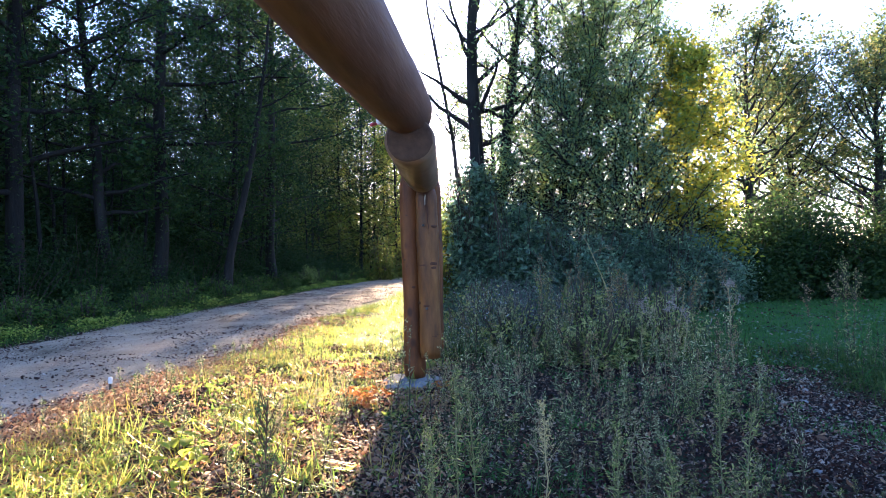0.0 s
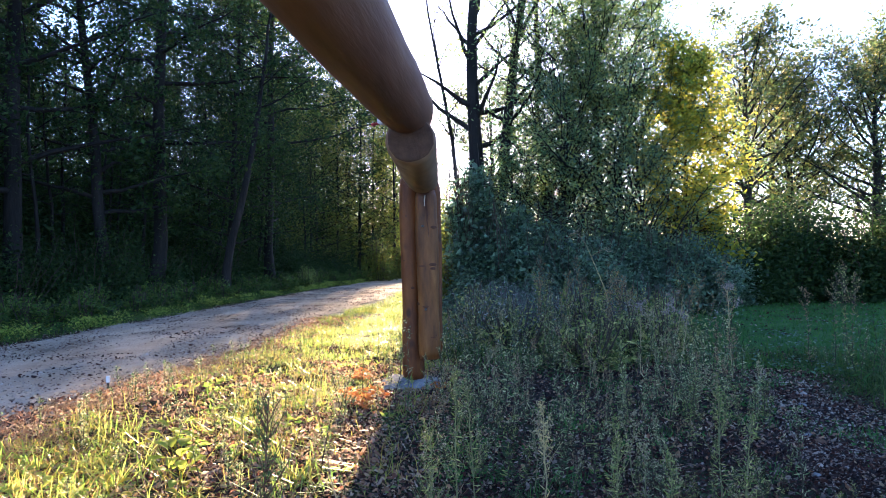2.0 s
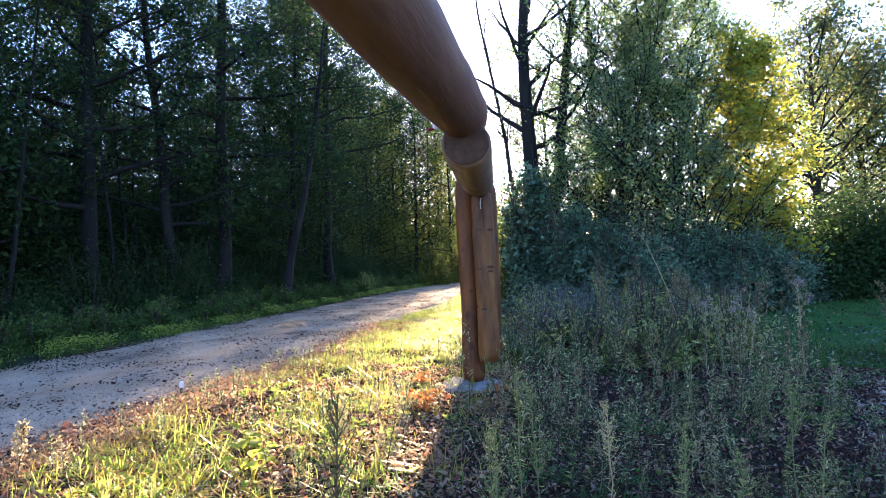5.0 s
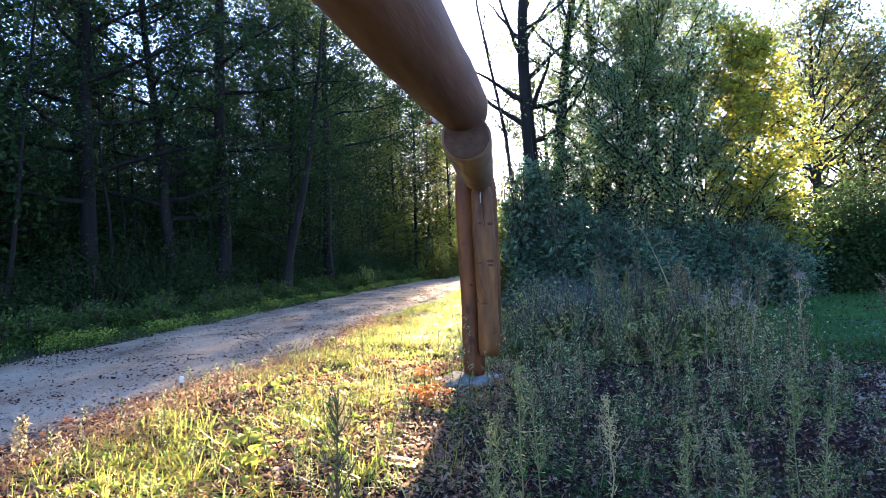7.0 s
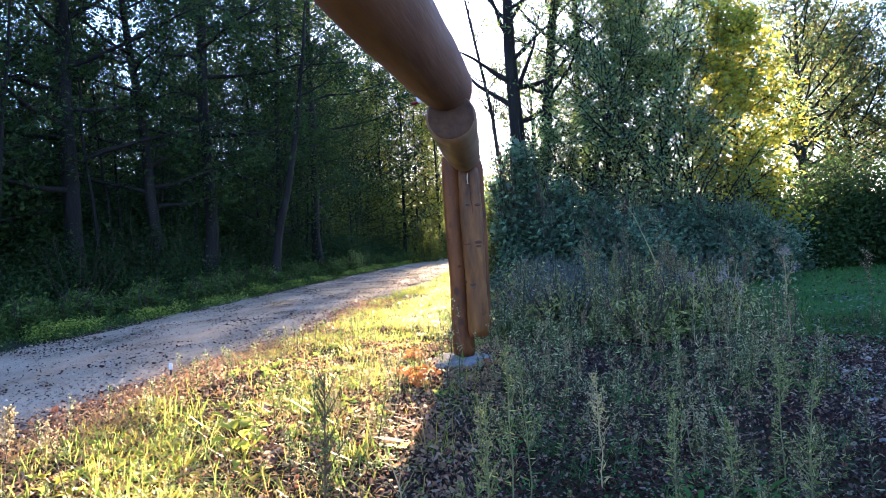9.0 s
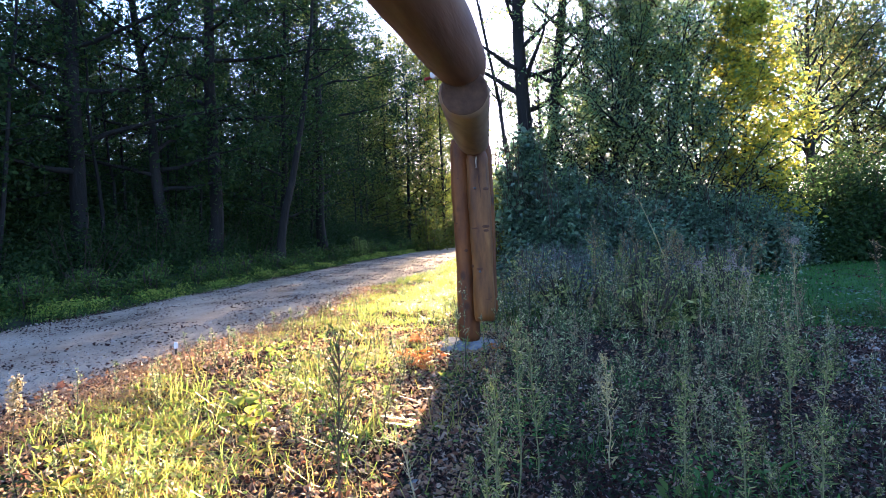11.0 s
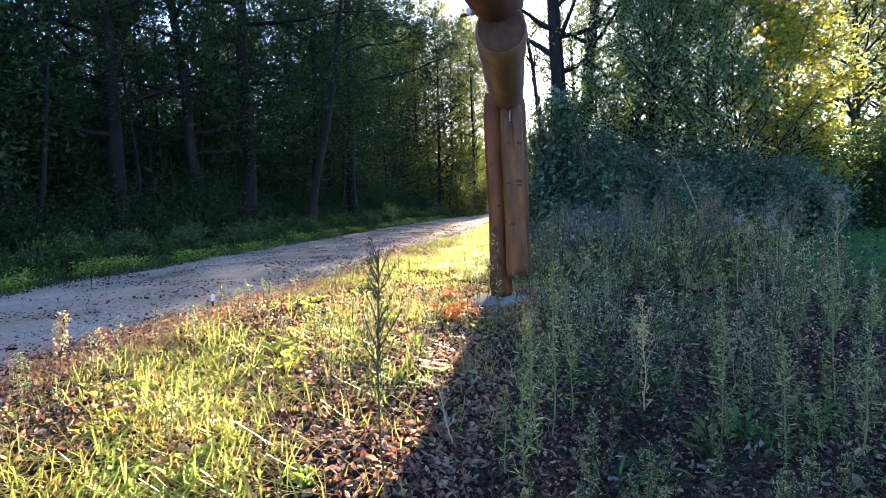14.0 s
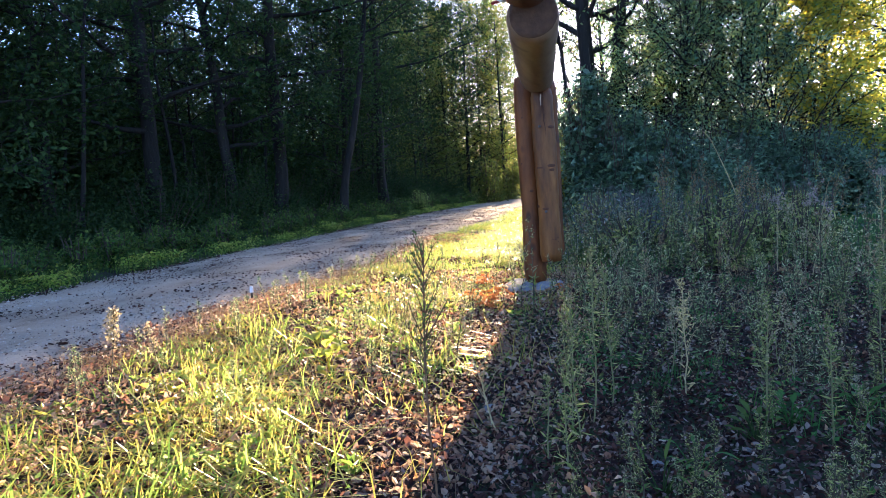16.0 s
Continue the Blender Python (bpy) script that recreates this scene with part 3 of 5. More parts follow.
def tree_parts(seed, height, radius, crown_from, limbs, reach, per_twig, leaf, spread=0.25, lean=(0, 0), rise=0.5, top=0.35, twigs=7, slim=0.5, bare=0.0, forks=1):
    """Wood and leaves of one tree: trunk, limbs that rise as they go out, twigs, and a leaf cloud round each twig."""
    rng = np.random.default_rng(seed)
    wood, spots = Soup(), []
    for fork in range(forks):
        tip = (lean[0] * height + (fork - (forks - 1) / 2) * 0.12 * height, lean[1] * height, height * (1 - 0.1 * fork))
        trunk = crooked(rng, (fork * radius * 1.1, 0, -0.1), tip, 12, 0.05)
        tr = radius * (1 - 0.86 * np.linspace(0, 1, 12)) * (0.8 if fork else 1)
        tr[0] *= 1.35
        wood.add(*tube(trunk, tr, 9))
        for k in range(limbs // forks):
            t = crown_from + (1 - crown_from) * (k + rng.uniform(0, 1)) / (limbs // forks)
            base = np.array([np.interp(t, np.linspace(0, 1, 12), trunk[:, i]) for i in range(3)])
            r0 = np.interp(t, np.linspace(0, 1, 12), tr) * 0.45
            u = (t - crown_from) / (1 - crown_from)
            ln = reach * (0.55 + 0.9 * np.sin(np.pi * (0.18 + 0.72 * u))) * rng.uniform(0.6, 1.15) * (top + (1 - top) * (1 - u * 0.6))
            az = k * 2.4 + rng.normal(0, 0.5)
            el = rise * rng.uniform(0.3, 1.3) + 0.5 * u
            way = np.array([np.cos(az) * np.cos(el), np.sin(az) * np.cos(el), np.sin(el)])
            limb = crooked(rng, base, base + way * ln, 6, 0.12)
            wood.add(*tube(limb, np.linspace(max(r0, 0.012), 0.006, 6), 5))
            if rng.uniform() < bare:
                continue
            for _ in range(twigs):
                s = rng.uniform(0.25, 1.0)
                start = np.array([np.interp(s, np.linspace(0, 1, 6), limb[:, i]) for i in range(3)])
                w = unit(way * 0.6 + rng.normal(0, 0.7, 3) + np.array([0, 0, 0.15]))
                tl = ln * rng.uniform(0.18, 0.42)
                twig = crooked(rng, start, start + w * tl, 3, 0.12)
                wood.add(*tube(twig, [0.009, 0.006, 0.003], 3))
                q = rng.uniform(0.1, 1.1, per_twig)[:, None]
                droop = np.array([0, 0, -0.35]) * tl * q**2
                spots.append(start + w * tl * q + droop + rng.normal(0, spread, (per_twig, 3)) * np.array([1, 1, 0.75]))
    return wood, leaves(rng, np.concatenate(spots), leaf, slim, flat=0.25)


def tree_meshes(name, material, **kw):
    wood, (lv, lf) = tree_parts(**kw)
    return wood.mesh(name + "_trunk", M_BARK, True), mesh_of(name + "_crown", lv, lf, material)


def plant_tree(name, meshes, m, label, group=""):
    ob = thing(name, m, label, "tree", group)
    part_of("trunk", meshes[0], ob)
    part_of("crown", meshes[1], ob)
    return ob


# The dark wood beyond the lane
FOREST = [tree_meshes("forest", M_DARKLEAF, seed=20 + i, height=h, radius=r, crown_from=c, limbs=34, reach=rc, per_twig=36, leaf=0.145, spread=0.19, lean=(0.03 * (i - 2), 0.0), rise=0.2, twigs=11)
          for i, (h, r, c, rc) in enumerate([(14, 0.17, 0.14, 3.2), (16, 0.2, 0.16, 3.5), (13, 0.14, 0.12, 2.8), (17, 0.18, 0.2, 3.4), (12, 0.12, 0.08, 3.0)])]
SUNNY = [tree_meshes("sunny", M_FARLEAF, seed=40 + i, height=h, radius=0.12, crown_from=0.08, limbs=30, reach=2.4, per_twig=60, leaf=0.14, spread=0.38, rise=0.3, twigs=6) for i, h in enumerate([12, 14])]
rf = np.random.default_rng(77)
front = [(-11.8, 9.3, 4), (-13.0, 10.6, 3), (-14.6, 12.4, 1), (-16.2, 13.4, 0), (-10.9, 14.2, 1), (-10.0, 16.4, 0), (-9.6, 18.0, 3), (-9.0, 21.5, 2), (-8.7, 25, 0), (-12.2, 12.0, 2), (-13.2, 9.6, 1)]
spots = list(front)
tries = 0
while len(spots) < 50 and tries < 6000:
    tries += 1
    x, y = rf.uniform(-34, -9.8), rf.uniform(5, 56)
    if x > -9.8 - 0.18 * max(0, 18 - y) or x < -12 - 0.95 * y or min((x - a) ** 2 + (y - b) ** 2 for a, b, _ in spots) < 4.0:
        continue
    spots.append((x, y, int(rf.integers(0, 5))))
spots += [(-17.5, 22, 2), (-22.5, 29, 4), (-14.6, 25, 2), (-20.2, 25.4, 2)]
for x, y, v in spots:
    k = rf.uniform(0.88, 1.15)
    ob = plant_tree("forest_tree", FOREST[v], pose(x, y, float(ground_z(x, y)), rf.normal(0, 1.5), rf.normal(0, 1.5), rf.uniform(0, 360)), "tall slender woodland tree with dark green leaves", "trees of the wood")
    ob.scale = (k, k, k * rf.uniform(0.95, 1.1))
SAPLING = [tree_meshes("sapling", M_DARKLEAF, seed=65 + i, height=h, radius=0.055, crown_from=0.3, limbs=16, reach=1.3, per_twig=22, leaf=0.09, spread=0.26, lean=(0.05 * (i - 1), 0.02), rise=0.25, twigs=5) for i, h in enumerate([8, 9.5, 7])]
for k in range(34):
    y = 7 + 34 * (k + rf.uniform(0, 0.9)) / 34
    x = -9.3 - 0.16 * max(0, 18 - y) - rf.uniform(0, 4.5)
    plant_tree("sapling", SAPLING[k % 3], pose(x, y, float(ground_z(x, y)), rf.normal(0, 2), rf.normal(0, 3), rf.uniform(0, 360)), "slim dark sapling among the tall trees", "saplings of the wood")
lean_tree = tree_meshes("leaning", M_DARKLEAF, seed=61, height=10, radius=0.135, crown_from=0.55, limbs=16, reach=1.8, per_twig=26, leaf=0.13, spread=0.3, lean=(0.17, 0.02), rise=0.4)
plant_tree("leaning_tree", lean_tree, pose(-7.9, 19.0, 0.1), "thin grey tree leaning out of the dark wood")
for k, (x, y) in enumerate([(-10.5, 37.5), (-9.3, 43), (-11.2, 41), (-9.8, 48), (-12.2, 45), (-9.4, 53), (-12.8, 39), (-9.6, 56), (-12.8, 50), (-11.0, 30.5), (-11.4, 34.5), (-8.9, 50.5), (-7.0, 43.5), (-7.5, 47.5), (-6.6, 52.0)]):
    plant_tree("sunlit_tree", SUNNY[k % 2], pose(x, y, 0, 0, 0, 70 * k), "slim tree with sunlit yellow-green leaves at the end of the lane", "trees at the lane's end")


lane_tree = tree_meshes("lane_tree", M_LIMELEAF, seed=63, height=10.5, radius=0.085, crown_from=0.12, limbs=26, reach=1.5, per_twig=16, leaf=0.15, spread=0.13, lean=(0.03, 0), rise=0.15, twigs=7, bare=0.15)
for k, (x, y) in enumerate([(-9.1, 45.4), (-8.3, 46.8), (-9.9, 44.0)]):
    plant_tree("lane_tree", lane_tree, pose(x, y, 0, 0, 0, 95 * k), "slim brown-stemmed tree with hanging sunlit leaves by the lane", "slim trees by the lane").scale = (1.35, 1.35, 1.3)


def bush_meshes(name, material, seed, size, count, leaf, stems=22, slim=0.55, clumps=60, loose=0.17, wood_of=None, thick=0.018):
    """Arching stems and clumped leaves over an uneven mound."""
    rng = np.random.default_rng(seed)
    wood = Soup()
    size = np.asarray(size, float)
    for _ in range(stems):
        a, q = rng.uniform(0, 6.28), rng.uniform(0.2, 0.95)
        tip = np.array([np.cos(a) * q, np.sin(a) * q, rng.uniform(0.5, 1.18)]) * size
        foot = tip * np.array([0.35, 0.35, 0])
        foot[2] = -0.05
        wood.add(*tube(crooked(rng, foot, tip, 6, 0.12), np.linspace(thick, thick * 0.25, 6), 4))
    c = unit(rng.normal(size=(clumps, 3)))
    c[:, 2] = np.abs(c[:, 2])
    c = c * rng.uniform(0.45, 1.0, (clumps, 1)) * size
    pick = rng.integers(0, clumps, count)
    at = c[pick] + rng.normal(0, 1, (count, 3)) * (loose * size.mean())
    at[:, 2] = np.abs(at[:, 2]) + 0.03
    v, f = leaves(rng, at, leaf, slim, flat=0.35)
    return wood.mesh(name + "_stems", wood_of or M_TWIG, True), mesh_of(name + "_leaves", v, f, material)


def plant_bush(name, meshes, m, label, group="", category="shrub"):
    ob = thing(name, m, label, category, group)
    part_of("woody_frame", meshes[0], ob)
    part_of("foliage", meshes[1], ob)
    return ob


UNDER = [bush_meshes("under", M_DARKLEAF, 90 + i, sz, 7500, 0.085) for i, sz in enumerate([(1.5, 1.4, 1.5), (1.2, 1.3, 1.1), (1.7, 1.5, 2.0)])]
for k in range(30):
    y = 6 + 36 * (k + rf.uniform(0, 0.9)) / 30
    x = -9.9 - 0.14 * max(0, 18 - y) - rf.uniform(0, 2.5) * (k % 2)
    plant_bush("undergrowth_bush", UNDER[k % 3], pose(x, y, float(ground_z(x, y)), 0, 0, rf.uniform(0, 360)), "dark green undergrowth bush at the wood's edge", "bushes of the wood")
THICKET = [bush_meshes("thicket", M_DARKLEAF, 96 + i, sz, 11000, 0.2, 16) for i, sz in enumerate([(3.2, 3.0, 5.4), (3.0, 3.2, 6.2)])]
for k in range(38):
    y = rf.uniform(9, 62)
    x = -14.5 - (k % 3) * 5.5 - rf.uniform(0, 4) - 0.3 * max(0, 14 - y)
    plant_bush("thicket_bush", THICKET[k % 2], pose(x, y, 0.1, 0, 0, rf.uniform(0, 360)), "tall dark thicket deep inside the wood", "thicket of the wood")

for k, (x, y) in enumerate([(-19, 14.5), (-22, 19), (-27, 20), (-24, 15.5), (-30, 26), (-17, 11.5), (-26, 24), (-33, 30), (-20, 21.5), (-24, 26), (-16, 17.2), (-28, 30), (-18.6, 18), (-15.6, 11.0), (-17.4, 13.2), (-14.2, 9.2)]):
    plant_bush("thicket_bush", THICKET[k % 2], pose(x, y, 0.1, 0, 0, 47 * k), "tall dark thicket deep inside the wood", "thicket of the wood")

# Trees and shrubs ahead, against the sun
sun_tree = tree_meshes("sun_tree", M_ASHLEAF, seed=101, height=13, radius=0.25, crown_from=0.3, limbs=60, reach=2.3, per_twig=10, leaf=0.11, spread=0.14, rise=0.75, twigs=11, forks=2, bare=0.1)
plant_tree("twin_trunk_tree", sun_tree, pose(-0.40, 17.2, 0, 0, 5, 0), "tall twin-trunked tree with thin half-bare branches against the sun")
bare_tree = tree_meshes("bare_tree", M_ASHLEAF, seed=103, height=10, radius=0.08, crown_from=0.3, limbs=16, reach=1.4, per_twig=3, leaf=0.08, spread=0.15, rise=0.9, lean=(-0.17, 0), bare=0.5)
plant_tree("bare_tree", bare_tree, pose(-0.1, 17.9, 0), "thin leaning tree with almost bare branches")
slim_tree = tree_meshes("slim_tree", M_ASHLEAF, seed=104, height=12, radius=0.12, crown_from=0.25, limbs=40, reach=2.2, per_twig=14, leaf=0.12, spread=0.13, rise=0.6, twigs=10, bare=0.05)
plant_tree("slim_tree", slim_tree, pose(1.5, 18.0, 0), "tall slim tree with thin grey-green foliage")
ASH = [tree_meshes("feather_tree", M_ASHLEAF, seed=105 + 20 * i, height=h, radius=0.13, crown_from=0.1, limbs=48, reach=rc, per_twig=22, leaf=0.115, spread=0.10, rise=0.4, twigs=16, slim=0.36, top=0.5) for i, (h, rc) in enumerate([(7.6, 3.0), (6.6, 2.5)])]
ASH.append(tree_meshes("arching_tree", M_ASHLEAF, seed=151, height=7.4, radius=0.11, crown_from=0.12, limbs=44, reach=2.6, per_twig=24, leaf=0.115, spread=0.11, lean=(0.32, 0.0), rise=1.0, twigs=14, slim=0.36, top=0.55))
for k, (v, x, y, size) in enumerate([(0, 2.9, 16.9, 1.0), (2, 1.3, 17.6, 1.0), (2, 0.9, 16.6, 0.78), (2, 2.4, 17.5, 0.92)]):
    plant_tree("feathery_tree", ASH[v], pose(x, y, 0, 0, 0, 97 * k if v < 2 else 10 * k - 40), "broad tree with fine grey-green feathery leaves", "feathery trees").scale = (size, size, size)
LOWASH = [tree_meshes("low_feather", M_FEATHER, seed=171 + i, height=h, radius=0.1, crown_from=0.1, limbs=46, reach=rc, per_twig=16, leaf=0.095, spread=0.09, lean=(0.08, -0.03), rise=0.6, twigs=14, slim=0.38, top=0.6) for i, (h, rc) in enumerate([(4.7, 2.0), (3.9, 1.8)])]
for k, (v, x, y, size) in enumerate([(0, 1.75, 15.6, 0.95), (0, 3.1, 15.4, 1.0), (1, 0.9, 15.3, 0.8), (1, 3.8, 15.0, 0.85)]):
    plant_tree("feathery_tree", LOWASH[v], pose(x, y, 0, 0, 0, 75 * k), "low spreading tree with fine bluish-green feathery leaves", "low feathery trees").scale = (size, size, size)
yellow = tree_meshes("yellow_tree", M_YELLOW, seed=107, height=5.9, radius=0.09, crown_from=0.2, limbs=50, reach=1.15, per_twig=28, leaf=0.125, spread=0.14, rise=0.5, twigs=12, top=0.6)
plant_tree("yellow_tree", yellow, pose(4.75, 15.7, 0, 2, 0, 0), "small tree with bright yellow autumn leaves").scale = (1.0, 1.0, 0.96)
RIGHT = [tree_meshes("field_tree", M_AUTUMN, seed=111 + i, height=h, radius=0.24, crown_from=0.22, limbs=40, reach=3.5, per_twig=18, leaf=0.19, spread=0.19, rise=0.55, twigs=13, top=0.5) for i, h in enumerate([9.8, 9.0])]
for k, (x, y) in enumerate([(10.2, 27), (15.2, 27.5), (19.5, 29), (13.8, 34), (-0.2, 34), (24, 27), (29, 31), (12.7, 29.5), (17.4, 30.5)]):
    plant_tree("field_tree", RIGHT[k % 2], pose(x, y, 0, 0, 0, 110 * k), "tree with thin yellowing autumn leaves and dark limbs", "trees behind the hedge").scale = (0.95, 0.95, 0.96)
SHRUB = [bush_meshes("shrub", M_SHRUBLEAF, 130 + i, sz, n, lf, 80, 0.6, cl, 0.1) for i, (sz, n, lf, cl) in enumerate([((1.3, 1.5, 2.1), 20000, 0.115, 140), ((1.9, 1.6, 2.1), 30000, 0.1, 170), ((1.7, 1.5, 1.9), 24000, 0.095, 150), ((1.5, 1.2, 1.7), 20000, 0.09, 120), ((0.62, 0.9, 3.2), 11000, 0.14, 90)])]
for k, (v, x, y) in enumerate([(0, 0.85, 14.2), (1, 2.7, 14.8), (2, 4.9, 16.2), (3, 1.9, 13.2), (3, 3.9, 13.9), (4, -0.12, 14.5)]):
    plant_bush("leafy_shrub", SHRUB[v], pose(x, y, 0, 0, 0, 40 * k), "dense dark shrub with small bluish-green leaves", "shrubs under the trees")
FARWOOD = [bush_meshes("far_wood", M_FARLEAF, 150 + i, sz, 3000, 0.5, 12) for i, sz in enumerate([(5, 4, 8.2), (6, 4, 7.0)])]
for k in range(16):
    x = -34 + 6.5 * k
    plant_bush("distant_tree_clump", FARWOOD[k % 2], pose(x, 76 + 5 * (k % 2) + abs(x) * 0.1, 0, 0, 0, 50 * k), "distant clump of sunlit trees closing the view", "distant trees", "tree").scale = (1.0, 1.0, 1.0 if x < 5 else 0.45)
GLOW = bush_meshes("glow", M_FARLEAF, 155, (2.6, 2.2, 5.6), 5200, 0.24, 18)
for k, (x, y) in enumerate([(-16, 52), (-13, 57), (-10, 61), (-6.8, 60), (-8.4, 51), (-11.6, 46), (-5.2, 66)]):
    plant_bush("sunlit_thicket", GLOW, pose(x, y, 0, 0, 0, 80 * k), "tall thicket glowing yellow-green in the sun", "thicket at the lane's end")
GOLD = bush_meshes("gold_bush", M_FARLEAF, 138, (0.55, 0.7, 2.3), 3000, 0.11, 14, 0.6, 40)
TALLGOLD = bush_meshes("tall_gold", M_FARLEAF, 139, (0.42, 0.6, 3.9), 3600, 0.11, 16, 0.6, 46)
plant_bush("sunlit_bush", TALLGOLD, pose(-0.85, 18.0, 0), "slender tall bush with glowing yellow-green leaves", "sunlit bushes along the lane")
for k, (x, y) in enumerate([(-1.15, 20.2), (-1.6, 24.0), (-2.6, 31), (-0.4, 27), (-3.2, 34), (-1.5, 40), (-5.3, 36), (-4.4, 41), (-5.9, 33), (-4.9, 47), (-3.0, 44)]):
    plant_bush("sunlit_bush", GOLD, pose(x, y, 0, 0, 0, 60 * k), "slender bush with glowing yellow-green leaves", "sunlit bushes along the lane")
BANK = [bush_meshes("bank_weed", M_VERGE, 160 + i, sz, 900, 0.085, 22, 0.5, 26, 0.16) for i, sz in enumerate([(0.34, 0.34, 0.5), (0.5, 0.4, 0.36), (0.28, 0.3, 0.62)])]
rb = np.random.default_rng(91)
for k in range(64):
    y = 5 + 30 * (k + rb.uniform(0, 1)) / 64
    x = bend_of(y) - 2.35 - 1.5 * rb.uniform() ** 1.5
    plant_bush("bank_weed", BANK[k % 3], pose(x, y, float(ground_z(x, y)), 0, 0, rb.uniform(0, 360)), "leafy green weed clump on the bank below the wood", "weeds on the bank", "weed")
PALE = bush_meshes("pale_bush", M_CLOVER, 145, (0.6, 0.5, 0.75), 1500, 0.07, 30, 0.5, 30)
plant_bush("pale_bush", PALE, pose(-7.3, 25.2, 0.05), "small pale-leaved bush beside the lane")
HEDGE = [bush_meshes("hedge", M_DARKLEAF, 140 + i, sz, 26000, 0.11, 40, 0.6, 90) for i, sz in enumerate([(2.2, 1.4, 2.7), (2.0, 1.5, 2.3)])]
for k in range(10):
    x = 5.6 + 2.1 * k
    plant_bush("hedge_bush", HEDGE[k % 2], pose(x, 17.0 - 0.15 * k + 0.6 * (k % 2), 0, 0, 0, 77 * k), "dark shaded hedge bush behind the lawn", "hedge behind the lawn")

# ---------------------------------------------------------------- grass, weeds, litter
rg = np.random.default_rng(5)


def field(n, x0, x1, y0, y1, lift=0.0):
    p = np.stack([rg.uniform(x0, x1, n), rg.uniform(y0, y1, n)], -1)
    return np.c_[p, ground_z(p[:, 0], p[:, 1]) + lift]


def stuff(name, soup, material, label, category):
    return tagged(new(name, soup.mesh(name, material)), label, category, kind="stuff")


def patchy(p, scale, level):
    """Keeps the places where a slow pattern stands above level."""
    w = np.sin(p[:, 0] * 2.1 * scale + 0.7) * np.cos(p[:, 1] * 1.7 * scale) + 0.6 * np.sin(p[:, 0] * 4.7 * scale + p[:, 1] * 3.1 * scale) + 0.4 * np.sin(p[:, 1] * 7.3 * scale - p[:, 0] * 5.9 * scale)
    return p[w + rg.normal(0, 0.35, len(p)) > level]


def tufts(n, per, x0, x1, y0, y1, wide, level=-9.0):
    c = patchy(field(n, x0, x1, y0, y1), 1.0, level)
    p = np.repeat(c, per, 0)
    p[:, :2] += rg.normal(0, wide, (len(p), 2))
    p[:, 2] = ground_z(p[:, 0], p[:, 1])
    return p


def off_post(p, r=0.42):
    """Leaves the footing free, and thins the grass out towards the leaf litter beside it."""
    bare = np.clip((p[:, 0] + 1.15 + 0.12 * (p[:, 1] - 4)) / 0.7, 0, 1) * (p[:, 1] < 6.2) * (p[:, 0] < 0.2)
    return p[(np.hypot(p[:, 0] - POST[0], p[:, 1] - POST[1]) > r) & (rg.uniform(size=len(p)) > 0.8 * bare)]


s = Soup()
s.add(*blades(rg, off_post(tufts(1900, 13, -2.7, 0.05, 0.3, 15, 0.055, 0.35)), 0.11, 0.0056, 2.5))
s.add(*blades(rg, off_post(patchy(field(11000, -2.9, 0.1, 0.3, 15), 0.8, 0.0)), 0.065, 0.006, 2.4))
s.add(*blades(rg, tufts(110, 7, -2.6, 0.0, 0.8, 7, 0.06), 0.22, 0.005, 2.2))
s.add(*blades(rg, tufts(1500, 14, -2.7, 0.2, -5, 0.4, 0.055, 0.3), 0.11, 0.0038, 2.2))
stuff("verge_grass", s, M_GRASS, "sunlit yellow-green grass in ragged tufts", "grass")
s = Soup()
s.add(*blades(rg, tufts(95, 17, -2.6, -0.5, 0.4, 4.6, 0.05, -0.3), 0.19, 0.0085, 2.7))
s.add(*blades(rg, off_post(tufts(360, 15, -2.1, -0.3, 2.6, 12, 0.055, 0.1)), 0.11, 0.0075, 2.3))
s.add(*blades(rg, tufts(760, 20, -2.9, -0.7, 7.5, 30, 0.09), 0.14, 0.006, 1.6))
# low rosettes of long leaves among the blades
c = off_post(patchy(field(420, -2.6, -0.2, 0.9, 9), 1.2, 0.1), 0.5)
p = np.repeat(c, 9, 0)
a = rg.uniform(0, 6.28, len(p))
w = unit(np.stack([np.cos(a), np.sin(a), rg.uniform(0.1, 0.7, len(p))], -1))
s.add(*leaves(rg, p + w * 0.045 + np.array([0, 0, 0.012]), 0.085, 0.3, w, fold=0.35))
stuff("fresh_grass", s, M_FRESH, "fresh bright green grass tufts in the sun", "grass")
s = Soup()
p = tufts(900, 16, -2.7, 0.0, 0.6, 11, 0.06, 0.2)
p[:, 2] += rg.uniform(0.01, 0.07, len(p))
s.add(*leaves(rg, off_post(p), 0.034, 0.75, flat=0.6, fold=0.3))
stuff("clover_leaves", s, M_CLOVER, "small sunlit clover and seedling leaves in the grass", "leaves")
# Seedlings and grass right of the post: darker greens, shade put into the colour.
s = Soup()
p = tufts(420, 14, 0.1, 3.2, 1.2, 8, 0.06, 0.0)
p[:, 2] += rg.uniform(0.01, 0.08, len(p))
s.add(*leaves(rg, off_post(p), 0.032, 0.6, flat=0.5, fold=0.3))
stuff("seedling_leaves", s, M_LAWN, "small green seedling leaves among the litter, toned dark for the shade", "leaves")
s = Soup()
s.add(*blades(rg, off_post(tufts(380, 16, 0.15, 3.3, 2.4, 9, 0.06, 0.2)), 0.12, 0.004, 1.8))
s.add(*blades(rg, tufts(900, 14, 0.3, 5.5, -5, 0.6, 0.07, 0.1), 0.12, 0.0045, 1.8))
stuff("shade_grass", s, M_LAWN, "green grass tufts in the shade, toned dark for it", "grass")
s = Soup()
